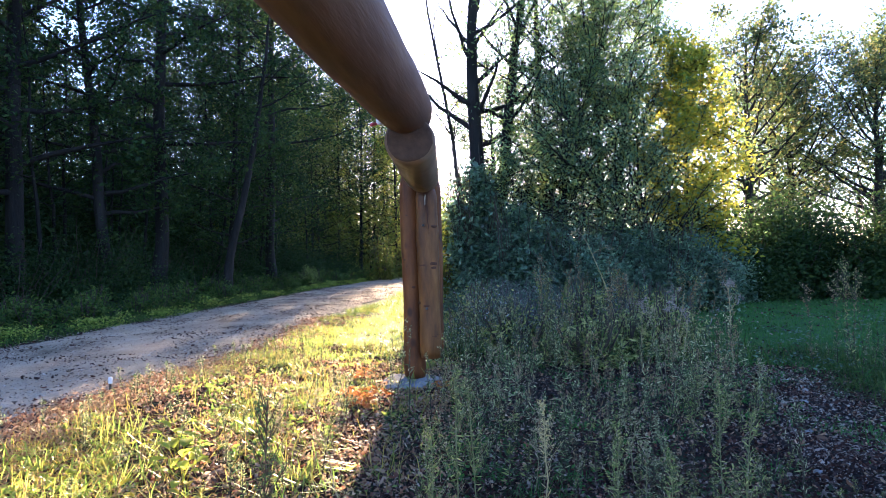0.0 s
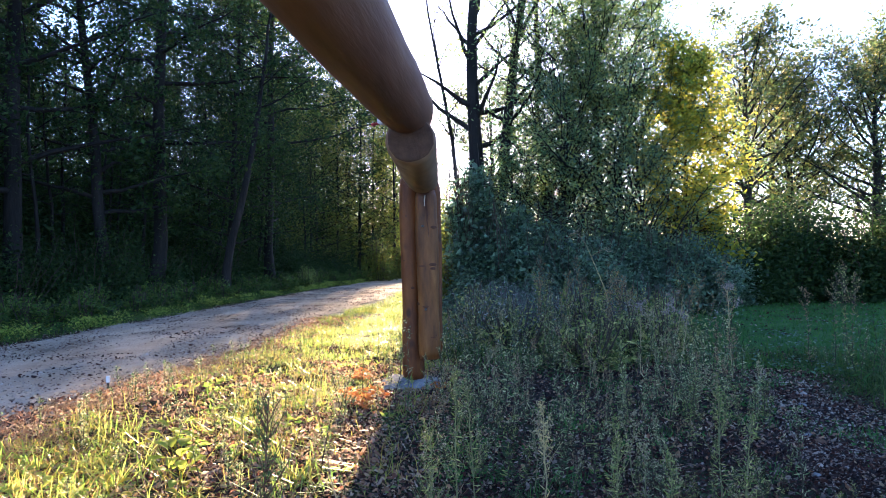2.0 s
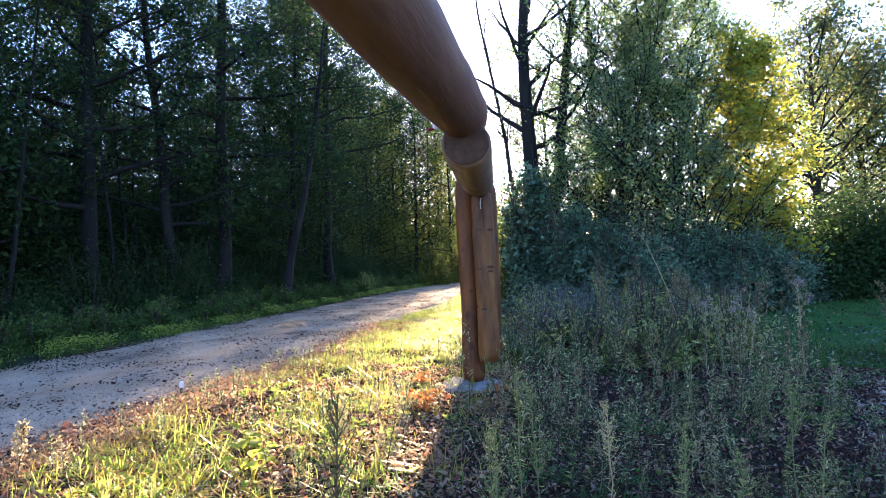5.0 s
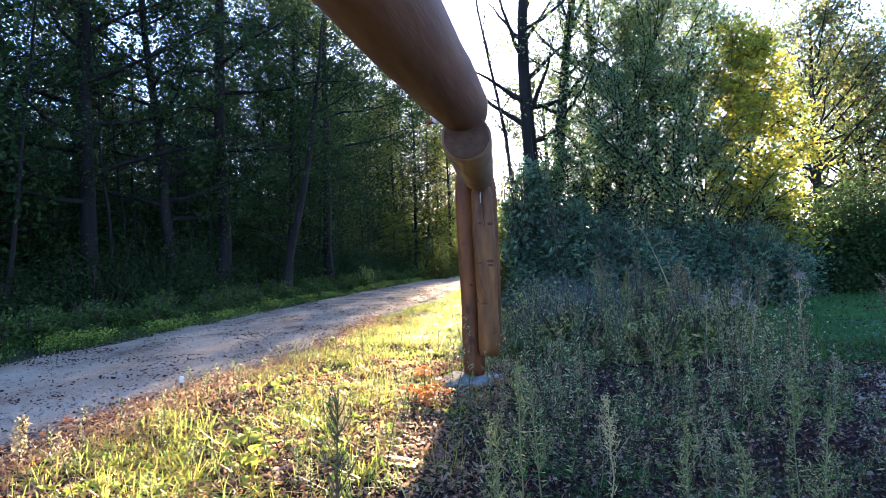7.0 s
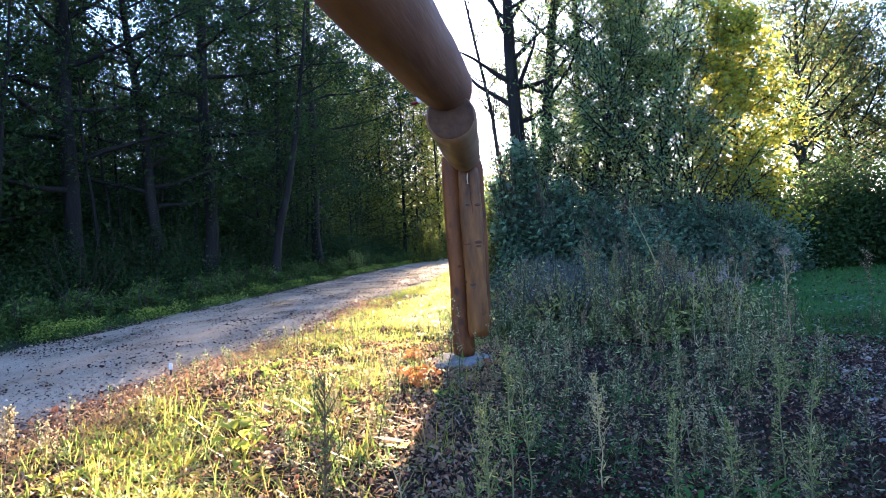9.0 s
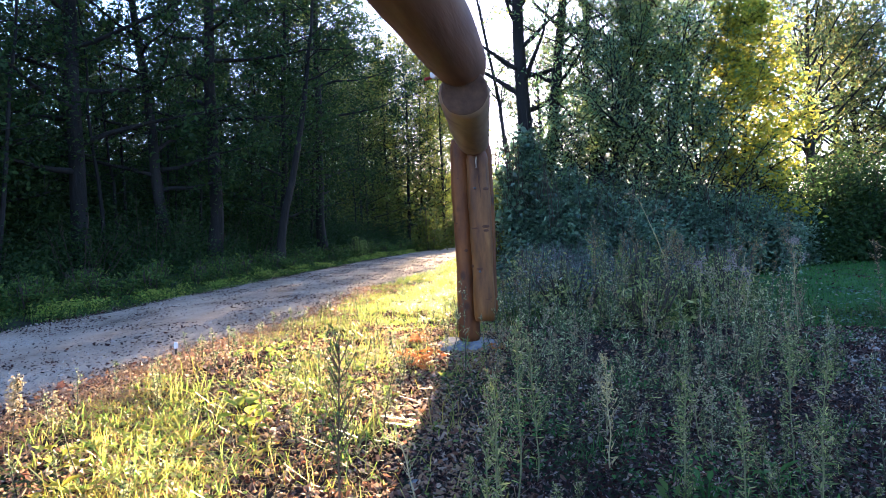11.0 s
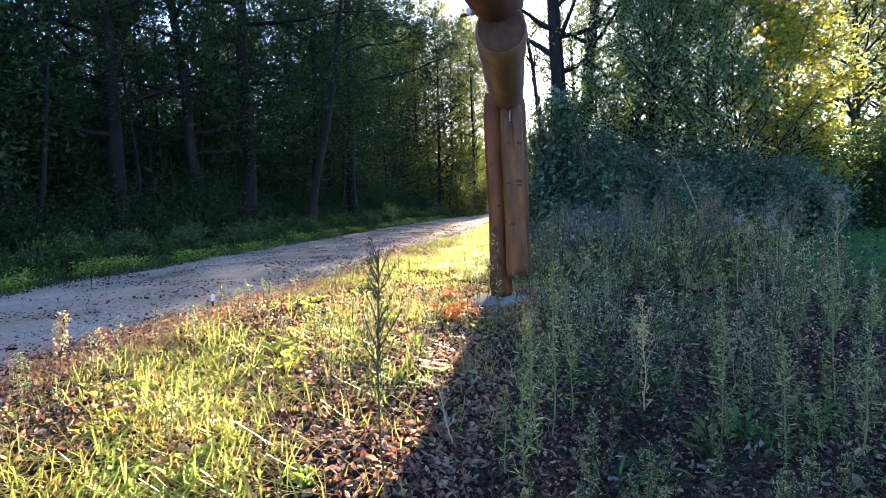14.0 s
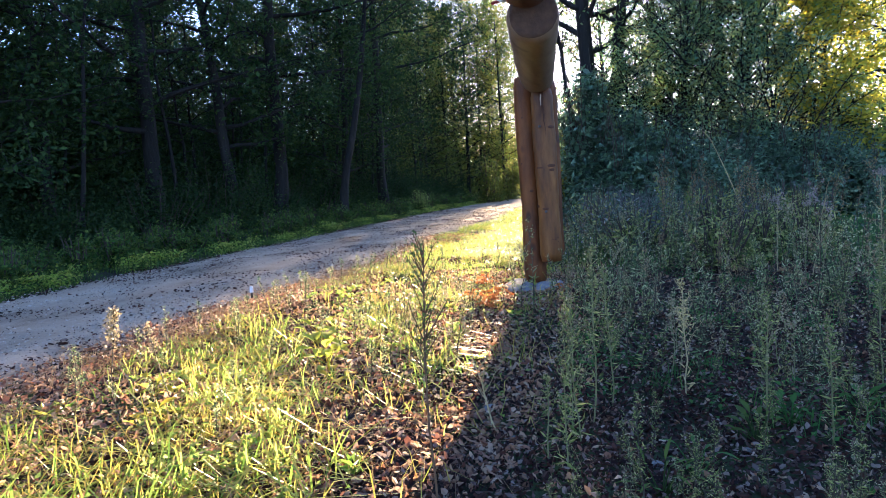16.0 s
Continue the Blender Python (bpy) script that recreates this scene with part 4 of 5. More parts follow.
s.add(*blades(rg, off_post(tufts(620, 8, -3.2, 0.3, 0.4, 9, 0.06)), 0.13, 0.0036, 1.9))
s.add(*blades(rg, tufts(260, 16, -3.1, -2.3, 1.0, 9, 0.07, -0.2), 0.12, 0.0042, 2.4))
stuff("dry_blades", s, M_STRAW, "dry straw-coloured grass among the green", "grass")
s = Soup()
s.add(*blades(rg, tufts(1300, 14, -9.0, -7.05, 4, 40, 0.09, -0.3), 0.2, 0.012, 1.1))
s.add(*blades(rg, tufts(900, 8, -7.2, -6.75, 4, 36, 0.06, -0.5), 0.12, 0.012, 0.8))
p = tufts(700, 12, -7.5, -6.85, 4, 34, 0.07)
p[:, 2] += rg.uniform(0.02, 0.14, len(p))
s.add(*leaves(rg, p, 0.05, 0.6, flat=0.4))
p = tufts(300, 20, -8.8, -7.2, 5, 34, 0.11, -0.3)
p[:, 2] += rg.uniform(0.04, 0.36, len(p))
s.add(*leaves(rg, p, 0.085, 0.5, flat=0.35))
stuff("bank_grass", s, M_VERGE, "rough green grass along the wood's edge", "grass")
s = Soup()
for n, per, near_edge, far_edge in ((2600, 9, 1.92, 2.3), (1300, 10, 2.2, 3.0)):
    y = 3 + 37 * rg.uniform(0, 1, n) ** 1.2
    c = patchy(np.c_[bend_of(y) - rg.uniform(near_edge, far_edge, n), y, np.zeros(n)], 1.6, 0.15)
    p = np.repeat(c, per, 0)
    p[:, :2] += rg.normal(0, 0.08, (len(p), 2))
    p[:, 2] = ground_z(p[:, 0], p[:, 1])
    s.add(*blades(rg, p[::2], 0.13, 0.009, 1.5))
    p[:, 2] += rg.uniform(0.02, 0.2, len(p))
    s.add(*leaves(rg, p, 0.055, 0.6, flat=0.4))
stuff("lane_fringe", s, M_SUNFRINGE, "yellow-green weeds fringing the gravel lane, sunlight put into their colour", "weeds")
s = Soup()
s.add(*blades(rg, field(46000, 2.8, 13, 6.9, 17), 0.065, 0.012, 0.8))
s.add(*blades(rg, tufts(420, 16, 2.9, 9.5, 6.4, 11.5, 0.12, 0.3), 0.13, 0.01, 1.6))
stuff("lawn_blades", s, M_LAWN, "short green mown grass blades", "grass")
s = Soup()
p = tufts(520, 7, 3.0, 9.5, 6.6, 12.0, 0.09, 0.3)
p[:, 2] += rg.uniform(0.03, 0.13, len(p))
s.add(*leaves(rg, p, 0.06, 0.55, flat=0.6, fold=0.3))
stuff("lawn_weeds", s, M_SHRUBLEAF, "small broad weed leaves scattered over the lawn", "weeds")


def feathered(n, x0, x1, y0, y1):
    """Litter places that thin out towards the rim of their patch."""
    p = field(n, x0, x1, y0, y1, 0.012)
    d = np.minimum.reduce([(p[:, 0] - x0) / 0.5, (x1 - p[:, 0]) / 0.9, (p[:, 1] - y0) / 0.5, (y1 - p[:, 1]) / 0.9])
    return p[rg.uniform(size=n) < np.clip(d, 0, 1)]


s = Soup()
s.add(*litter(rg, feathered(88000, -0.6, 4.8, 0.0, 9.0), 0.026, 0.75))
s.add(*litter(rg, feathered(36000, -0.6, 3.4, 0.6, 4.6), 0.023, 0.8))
s.add(*litter(rg, field(12000, -2.8, -0.4, 0.2, 9, 0.014), 0.042, 0.7))
for n, size, bound in ((16000, 0.014, -0.6), (9000, 0.03, 0.15), (2500, 0.05, 0.5)):
    y = 1.5 + 26 * rg.uniform(0, 1, n) ** 1.3
    u = rg.uniform(-1, 1, n)
    s.add(*litter(rg, patchy(np.c_[bend_of(y) + 1.95 * np.sign(u) * np.abs(u) ** 0.75, y, np.full(n, 0.042)], 0.9, bound), size))
y = 2.0 + 24 * rg.uniform(0, 1, 15000) ** 1.25
x = bend_of(y) + rg.uniform(-1.85, 1.9, len(y))
row = np.sin(y * 5.2 + 0.8 * np.sin(x * 1.7)) + 0.7 * np.sin(y * 2.3 - x * 0.6) + rg.normal(0, 0.5, len(y))
s.add(*litter(rg, np.c_[x, y, np.full(len(y), 0.042)][row > 0.75], 0.03, 0.5))
p = field(5000, -7.4, -6.6, 3, 30, 0.03)
s.add(*litter(rg, patchy(p, 1.0, -0.3), 0.04, 0.6))
s.add(*litter(rg, patchy(field(2600, 3.2, 12, 6.8, 16, 0.04), 0.6, 0.0), 0.045, 0.5))
s.add(*litter(rg, field(26000, -2.8, 5.5, -5, 0.5, 0.012), 0.028))
drift = Soup()
p = field(26000, -3.6, -2.2, 0.8, 13, 0.016)
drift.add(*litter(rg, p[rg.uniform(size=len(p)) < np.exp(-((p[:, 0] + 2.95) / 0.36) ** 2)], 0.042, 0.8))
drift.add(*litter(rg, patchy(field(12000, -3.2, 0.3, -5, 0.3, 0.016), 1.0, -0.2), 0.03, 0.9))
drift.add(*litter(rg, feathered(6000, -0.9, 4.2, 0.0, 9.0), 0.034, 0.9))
# Lighter leaves over the sunny litter, part of the sunlight in their colour.
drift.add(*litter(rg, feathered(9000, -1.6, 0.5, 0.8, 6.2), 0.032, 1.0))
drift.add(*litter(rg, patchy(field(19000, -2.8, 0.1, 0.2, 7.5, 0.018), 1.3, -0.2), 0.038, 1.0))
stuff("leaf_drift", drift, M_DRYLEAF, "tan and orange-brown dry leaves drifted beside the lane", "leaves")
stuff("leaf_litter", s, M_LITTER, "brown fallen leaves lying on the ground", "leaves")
s = Soup()
n = 30000
y = 1.5 + 24 * rg.uniform(0, 1, n) ** 1.3
u = rg.uniform(-1.95, 2.1, n)
s.add(*stones(rg, np.c_[bend_of(y) + u, y, np.full(n, 0.030)], 0.008))
p = field(10000, 1.9, 3.7, 2.2, 7.4)
s.add(*stones(rg, p[(p[:, 0] > 1.55 + 0.2 * p[:, 1]) & (p[:, 0] < 2.75 + 0.13 * p[:, 1])], 0.0095))
n = 5000
y = 1.5 + 22 * rg.uniform(0, 1, n) ** 1.3
s.add(*stones(rg, patchy(np.c_[bend_of(y) + rg.uniform(-1.9, 1.95, n), y, np.full(n, 0.03)], 1.1, 0.0), 0.0105))
stuff("loose_gravel", s, M_STONE, "loose pale gravel stones on the lane and path", "gravel")


def weed_soup(rng, height, stem, leaf_soup, at, leaf=0.032, n_leaf=46, head=56, wide=1.1, puff=0.0125, low=0.6):
    """One upright weed: a thin stem, narrow leaves all along, a loose branched head."""
    top = at + np.array([rng.normal(0, 0.15) * height, rng.normal(0, 0.15) * height, height])
    line = crooked(rng, at, top, 5, 0.11)
    stem.add(*tube(line, np.linspace(0.004, 0.0016, 5), 3))
    n = int(1.25 * n_leaf * height / 0.5)
    t = rng.uniform(0.08, 0.8, n)
    pos = np.stack([np.interp(t, np.linspace(0, 1, 5), line[:, i]) for i in range(3)], -1)
    a = rng.uniform(0, 6.28, n)
    w = unit(np.stack([np.cos(a), np.sin(a), rng.uniform(0.2, 0.9, n)], -1))
    ln = leaf * (1.15 - t)[:, None]
    leaf_soup.add(*leaves(rng, pos + w * ln * 0.5, leaf, 0.15, w, fold=0.3))
    for _ in range(int(head / 8)):
        t = rng.uniform(low, 0.97)
        start = np.array([np.interp(t, np.linspace(0, 1, 5), line[:, i]) for i in range(3)])
        a = rng.uniform(0, 6.28)
        ln = wide * height * 0.26 * (1.2 - t) * rng.uniform(0.6, 1.3)
        tip = start + np.array([np.cos(a) * 0.6, np.sin(a) * 0.6, 0.9]) * ln
        stem.add(*tube(np.array([start, (start + tip) / 2 + 0.01, tip]), [0.0018, 0.0014, 0.001], 3))
        q = rng.uniform(0.3, 1.05, 8)[:, None]
        leaf_soup.add(*leaves(rng, start + (tip - start) * q + rng.normal(0, 0.009, (8, 3)), puff, 0.6))


def on_path(x, y):
    return 1.55 + 0.2 * y < x < 2.85 + 0.13 * y and y < 7.4


ws, wl, wd = Soup(), Soup(), Soup()
made = 0
while made < 330:
    x, y = rg.uniform(-0.35, 3.3), 4.4 + 5.0 * rg.uniform()
    if on_path(x, y) or np.hypot(x - POST[0], y - POST[1]) < 0.4 or (-0.5 < x < 0.1 and 5.2 < y < 6.3) or np.sin(x * 3.1 + 1) * np.cos(y * 2.3) + 0.5 * np.sin(x * 5.3 - y * 4.1) < rg.normal(0.15, 0.4):
        continue
    made += 1
    weed_soup(rg, 0.15 + 0.65 * rg.uniform() ** 1.6, ws, wd if made % 7 < 2 else wl, np.array([x, y, float(ground_z(x, y))]), 0.06, 19, 32, 1.0, 0.019)
for _ in range(110):
    x, y = rg.uniform(-2.9, -0.4), rg.uniform(2.0, 9)
    weed_soup(rg, rg.uniform(0.12, 0.36), ws, wl, np.array([x, y, float(ground_z(x, y))]))
for _ in range(160):
    x, y = rg.uniform(3.9, 6.0), rg.uniform(4.2, 7.6)
    weed_soup(rg, rg.uniform(0.2, 0.5), ws, wl, np.array([x, y, float(ground_z(x, y))]))
for _ in range(110):
    x, y = rg.uniform(1.3, 5.2), rg.uniform(-5, 0.9)
    weed_soup(rg, rg.uniform(0.15, 0.5), ws, wl, np.array([x, y, float(ground_z(x, y))]), 0.05, 24)
stuff("weed_stalks", ws, M_STEM, "thin upright weed stalks", "weeds")
stuff("dry_weed_leaves", wd, M_STRAW, "withered pale weed leaves and seed heads", "weeds")
stuff("weed_leaves", wl, M_WEED, "grey-green weed leaves and seed heads", "weeds")


def lone_weed(name, x, y, height, label, material, seed, leaf=0.07, n_leaf=40, head=56, wide=1.0, category="weed", group="", stem=None, puff=0.0125, low=0.6):
    rng = np.random.default_rng(seed)
    a, b = Soup(), Soup()
    weed_soup(rng, height, a, b, np.zeros(3), leaf, n_leaf, head, wide, puff, low)
    ob = thing(name, pose(x, y, float(ground_z(x, y)) - 0.01), label, category, group)
    part_of("stem", a.mesh("stem", stem or M_STEM), ob)
    part_of("foliage", b.mesh("foliage", material), ob)
    return ob


def bushy_weed(name, x, y, height, label, material, seed, branches=18, leaf=0.05, group="", stem=None, bud=None, thick=0.0042, lean=0.06, bare=0.06, spread=0.30):
    """A branching weed: a stem set with narrow leaves, side shoots that rise from it, and small fluffy heads at their tips."""
    rng = np.random.default_rng(seed)
    wood, green, shoots, heads = Soup(), Soup(), Soup(), Soup()
    knots = np.linspace(0, 1, 7)
    line = crooked(rng, np.zeros(3), np.array([rng.normal(0, lean), rng.normal(0, lean), 1.0]) * height, 7, 0.06)
    at = lambda t: np.stack([np.interp(t, knots, line[:, i]) for i in range(3)], -1)
    wood.add(*tube(line, np.linspace(thick, thick * 0.35, 7), 5))
    n = int(95 * height)
    t = rng.uniform(bare, 0.92, n)
    a = np.arange(n) * 2.4 + rng.normal(0, 0.4, n)
    w = unit(np.stack([np.cos(a), np.sin(a), rng.uniform(-0.1, 0.9, n)], -1))
    size = leaf * (1.2 - 0.75 * t)
    green.add(*leaves(rng, at(t) + w * size[:, None] * 0.5, size, 0.16, w, fold=0.35))
    for k in range(branches):
        t = rng.uniform(max(0.34, bare), 0.98)
        a, ln = k * 2.4 + rng.normal(0, 0.5), height * spread * (1.2 - t) * rng.uniform(0.55, 1.25)
        start = at(t)
        tip = start + np.array([np.cos(a) * 0.55, np.sin(a) * 0.55, 0.85]) * ln
        shoot = crooked(rng, start, tip, 4, 0.1)
        shoots.add(*tube(shoot, np.linspace(thick * 0.45, thick * 0.22, 4), 3))
        q = rng.uniform(0.15, 1.0, 9)
        pos = np.stack([np.interp(q, np.linspace(0, 1, 4), shoot[:, i]) for i in range(3)], -1)
        w = unit(rng.normal(size=(9, 3)) + np.array([0, 0, 0.7]))
        green.add(*leaves(rng, pos + w * leaf * 0.17, leaf * 0.36, 0.24, w, fold=0.3))
        heads.add(*leaves(rng, tip + rng.normal(0, 0.005, (3, 3)), 0.0085, 0.7, fold=0.6))
    ob = thing(name, pose(x, y, float(ground_z(x, y)) - 0.01), label, "weed", group)
    part_of("stem", wood.mesh("stem", stem or M_GREENSTEM, True), ob)
    tagged(part_of("side_growth", shoots.mesh("side_growth", stem or M_GREENSTEM, True), ob), kind="stuff")
    tagged(part_of("foliage", green.mesh("foliage", material), ob), kind="stuff")
    tagged(part_of("seed_fluff", heads.mesh("seed_fluff", bud or M_PALEWEED), ob, "small pale fluffy seed heads"), kind="stuff")
    return ob


bushy_weed("fleabane_weed", 0.055, 1.36, 0.94, "tall dark green fleabane weed standing in the grass", M_FLEABANE, 301, 30, 0.036, stem=M_REDSTEM, bud=M_FLEABANE, thick=0.0045, lean=0.02, bare=0.62, spread=0.25)
bushy_weed("dry_weed", 0.79, 3.0, 0.58, "pale yellow dried branching weed", M_DRYPALE, 302, 20, 0.05, stem=M_DRYSTEM)
for k, (x, y, h, n) in enumerate([(0.33, 2.42, 0.68, 26), (0.37, 2.66, 0.80, 30), (0.45, 2.88, 0.72, 26), (0.29, 2.52, 0.55, 20), (0.22, 2.20, 0.34, 12), (0.30, 2.12, 0.40, 14), (1.07, 2.62, 0.55, 22), (1.25, 2.40, 0.50, 18), (1.52, 2.45, 0.62, 24), (1.63, 3.05, 0.66, 24)]):
    bushy_weed("green_weed", x, y, h, "upright light green weed with narrow leaves and side shoots", M_GREENWEED, 303 + 7 * k, n, 0.055, "green weeds in the shade")
bushy_weed("grey_weed", -0.03, 2.5, 0.5, "thin bent grey-brown weed beside the shadow's edge", M_PALEWEED, 309, 10, 0.035, stem=M_DRYSTEM, lean=0.2)
rw = np.random.default_rng(600)
KINDS = []
for k in range(10):
    kind = k % 5
    h = (0.46, 0.28, 0.40, 0.52, 0.3)[kind] * (1.0 + 0.12 * (k > 4))
    mat = (M_GREENWEED, M_GREENWEED, M_PALEWEED, M_WEED, M_STRAW)[kind]
    label = ("upright light green weed with narrow leaves", "low green weed among fallen leaves", "pale dried weed with fluffy seed heads", "thin grey-green weed with a loose seed head", "withered brown weed among fallen leaves")[kind]
    if kind in (0, 1, 3):
        KINDS.append(bushy_weed("weed", 0.6 + 0.1 * k, 3.5, h, label, mat, 610 + k, (16, 9, 0, 14)[kind], 0.05, "weeds in the litter", stem=M_STEM))
        continue
    ob = lone_weed("weed", 0.6 + 0.1 * k, 3.5, h, label, mat, 610 + k, (0.05, 0.045, 0.042, 0.042, 0.035)[kind], (38, 36, 22, 20, 12)[kind], (40, 24, 80, 48, 32)[kind], (0.8, 0.6, 1.2, 1.2, 1.0)[kind], group="weeds in the litter", puff=0.015, stem=M_STEM if kind == 4 else M_GREENSTEM)
    KINDS.append(ob)
cl = [(rw.uniform(0.2, 3.3), 1.5 + 3.4 * rw.uniform() ** 0.7) for _ in range(40)] + [(rw.uniform(0.9, 2.3), rw.uniform(3.0, 5.6)) for _ in range(16)] + [(rw.uniform(0.5, 2.2), rw.uniform(1.3, 2.5)) for _ in range(16)] + [(0.1, 5.5), (0.35, 5.8), (-0.05, 5.75), (0.3, 5.2)]
made = 0
while made < 165:
    cx, cy = cl[int(rw.integers(0, len(cl)))]
    x, y = cx + rw.normal(0, 0.22), cy + rw.normal(0, 0.22)
    if on_path(x, y) or (x < 0.2 and rw.uniform() < 0.7) or np.hypot(x - 0.8, y - 2.97) < 0.3 or np.hypot(x - 0.78, y - 2.4) < 0.25:
        continue
    kind = int(rw.integers(0, 10))
    if y < 2.3:
        kind = (0, 1, 3, 5, 6, 8)[kind % 6]
    ob = copy_thing(KINDS[kind], pose(x, y, float(ground_z(x, y)) - 0.01, rw.normal(0, 5), rw.normal(0, 5), rw.uniform(0, 360)))
    k = rw.uniform(0.45, 1.05) * (0.75 if y < 2.4 else 1.0)
    ob.scale = (k, k, k)
    made += 1
for k in range(26):
    x, y = rw.uniform(-0.1, 3.2), rw.uniform(5.9, 9.6)
    if on_path(x, y) or np.hypot(x - POST[0], y - POST[1]) < 0.5:
        continue
    ob = copy_thing(KINDS[(0, 3, 5, 8, 2)[k % 5]], pose(x, y, float(ground_z(x, y)) - 0.01, rw.normal(0, 5), rw.normal(0, 5), rw.uniform(0, 360)))
    k = rw.uniform(1.2, 1.9)
    ob.scale = (k, k, k)
for k in range(44):
    lit = k < 26
    x, y = (rw.uniform(-1.25, -0.45), rw.uniform(3.4, 5.9)) if lit else (rw.uniform(-0.1, 0.75), rw.uniform(4.7, 6.1))
    ob = copy_thing(KINDS[(2, 0, 7, 3, 2, 5)[k % 6]], pose(x, y, float(ground_z(x, y)) - 0.01, rw.normal(0, 6), rw.normal(0, 6), rw.uniform(0, 360)))
    k = rw.uniform(0.45, 0.9) if lit else rw.uniform(0.6, 1.2)
    ob.scale = (k, k, k)
for k in range(56):
    x, y = rw.uniform(0.25, 2.3), rw.uniform(1.35, 3.3)
    if np.hypot(x - 0.8, y - 2.9) < 0.25 or np.hypot(x - 1.2, y - 2.5) < 0.22:
        continue
    ob = copy_thing(KINDS[(0, 5, 1, 6, 0)[k % 5]], pose(x, y, float(ground_z(x, y)) - 0.01, rw.normal(0, 6), rw.normal(0, 6), rw.uniform(0, 360)))
    k = rw.uniform(0.35, 0.7)
    ob.scale = (k, k, k)
for k, (x, y, h) in enumerate([(2.80, 6.5, 0.86), (2.21, 6.5, 0.84), (2.0, 6.9, 0.74), (2.35, 6.7, 0.62)]):
    ob = bushy_weed("seed_head_stalk", x, y, h, "tall dry stalk topped with pinkish cream seed fluff", M_PALEWEED, 480 + k, 12, 0.03, "fluffy stalks by the lawn", stem=M_DRYSTEM, thick=0.005)
    rs, fluff = np.random.default_rng(490 + k), Soup()
    for _ in range(11):
        at = np.array([rs.normal(0, 0.055), rs.normal(0, 0.055), h * rs.uniform(0.82, 1.1)])
        fluff.add(*leaves(rs, at + rs.normal(0, 0.013, (16, 3)), 0.02, 0.7, fold=0.5))
    tagged(part_of("fluffy_head", fluff.mesh("fluffy_head", M_SEEDFLUFF), ob, "pinkish cream seed fluff"), kind="stuff")
lone_weed("seeding_grass", -2.17, 2.64, 0.55, "straw-coloured seeding stalk at the lane's edge", M_PALEWEED, 305, 0.05, 8, 260, 0.9, puff=0.02)
lone_weed("seeding_grass", -1.86, 2.72, 0.42, "straw-coloured seeding stalk at the lane's edge", M_PALEWEED, 306, 0.05, 8, 140, 0.6, puff=0.018)
rt = np.random.default_rng(310)
for k in range(30):
    x, y = rt.uniform(0.9, 5.2), rt.uniform(6.3, 9.6)
    if on_path(x, y):
        continue
    lone_weed("dried_flower_stalk", x, y, rt.uniform(0.8, 1.25), "tall dried flower stalk with pale seed heads", M_STRAW if k % 3 else M_GREENWEED, 320 + k, 0.06, 22, 130, 1.2, puff=0.02, group="dried stalks by the lawn")
WITHER = [bush_meshes("wither", M_BRUSH, 170 + i, sz, 1900, 0.055, 60, 0.28, 50, 0.17, M_DEADTWIG, 0.008) for i, sz in enumerate([(0.8, 0.7, 0.75), (0.6, 0.7, 0.55)])]
for k, (x, y) in enumerate([(0.55, 10.4), (1.3, 11.4), (0.3, 12.0), (2.1, 10.6), (1.0, 9.3), (2.6, 12.0), (0.45, 8.4)]):
    plant_bush("withered_bush", WITHER[k % 2], pose(x, y, float(ground_z(x, y)), 0, 0, 51 * k), "low withered purple-brown bush of thin twigs", "withered bushes")
LEAFY = [bush_meshes("leafy", M_GREENWEED, 176 + i, sz, 1500, 0.08, 40, 0.34, 36) for i, sz in enumerate([(0.4, 0.4, 0.7), (0.55, 0.5, 0.5)])]
for k, (x, y) in enumerate([(1.7, 9.4), (2.3, 8.9), (0.1, 9.6), (2.0, 7.9), (2.8, 9.8), (1.5, 7.3), (2.5, 8.0), (0.55, 9.9), (0.3, 11.2), (1.1, 10.6), (1.9, 11.3), (0.7, 8.0), (2.7, 10.9)]):
    plant_bush("leafy_weed_clump", LEAFY[k % 2], pose(x, y, float(ground_z(x, y)), 0, 0, 83 * k), "clump of green leafy weeds in the shade", "leafy weed clumps", "weed")
s = Soup()
for k in range(110):
    x, y = rg.uniform(-0.1, 2.4), rg.uniform(8.6, 11.6)
    a, ln = rg.uniform(0, 6.28), rg.uniform(0.25, 0.7)
    foot = np.array([x, y, float(ground_z(x, y)) + rg.uniform(0, 0.25)])
    way = np.array([np.cos(a) * 0.8, np.sin(a) * 0.8, rg.uniform(0.1, 1.0)]) * ln
    line = crooked(rg, foot, foot + way, 5, 0.14)
    s.add(*tube(line, np.linspace(0.005, 0.002, 5), 4))
    for _ in range(2):
        j = int(rg.integers(1, 4))
        s.add(*tube(crooked(rg, line[j], line[j] + rg.normal(0, 0.16, 3) + np.array([0, 0, 0.12]), 4, 0.1), np.linspace(0.0032, 0.0015, 4), 3))
stuff("dead_twigs", s, M_DEADTWIG, "tangle of pale dead twigs in the brush", "twigs")


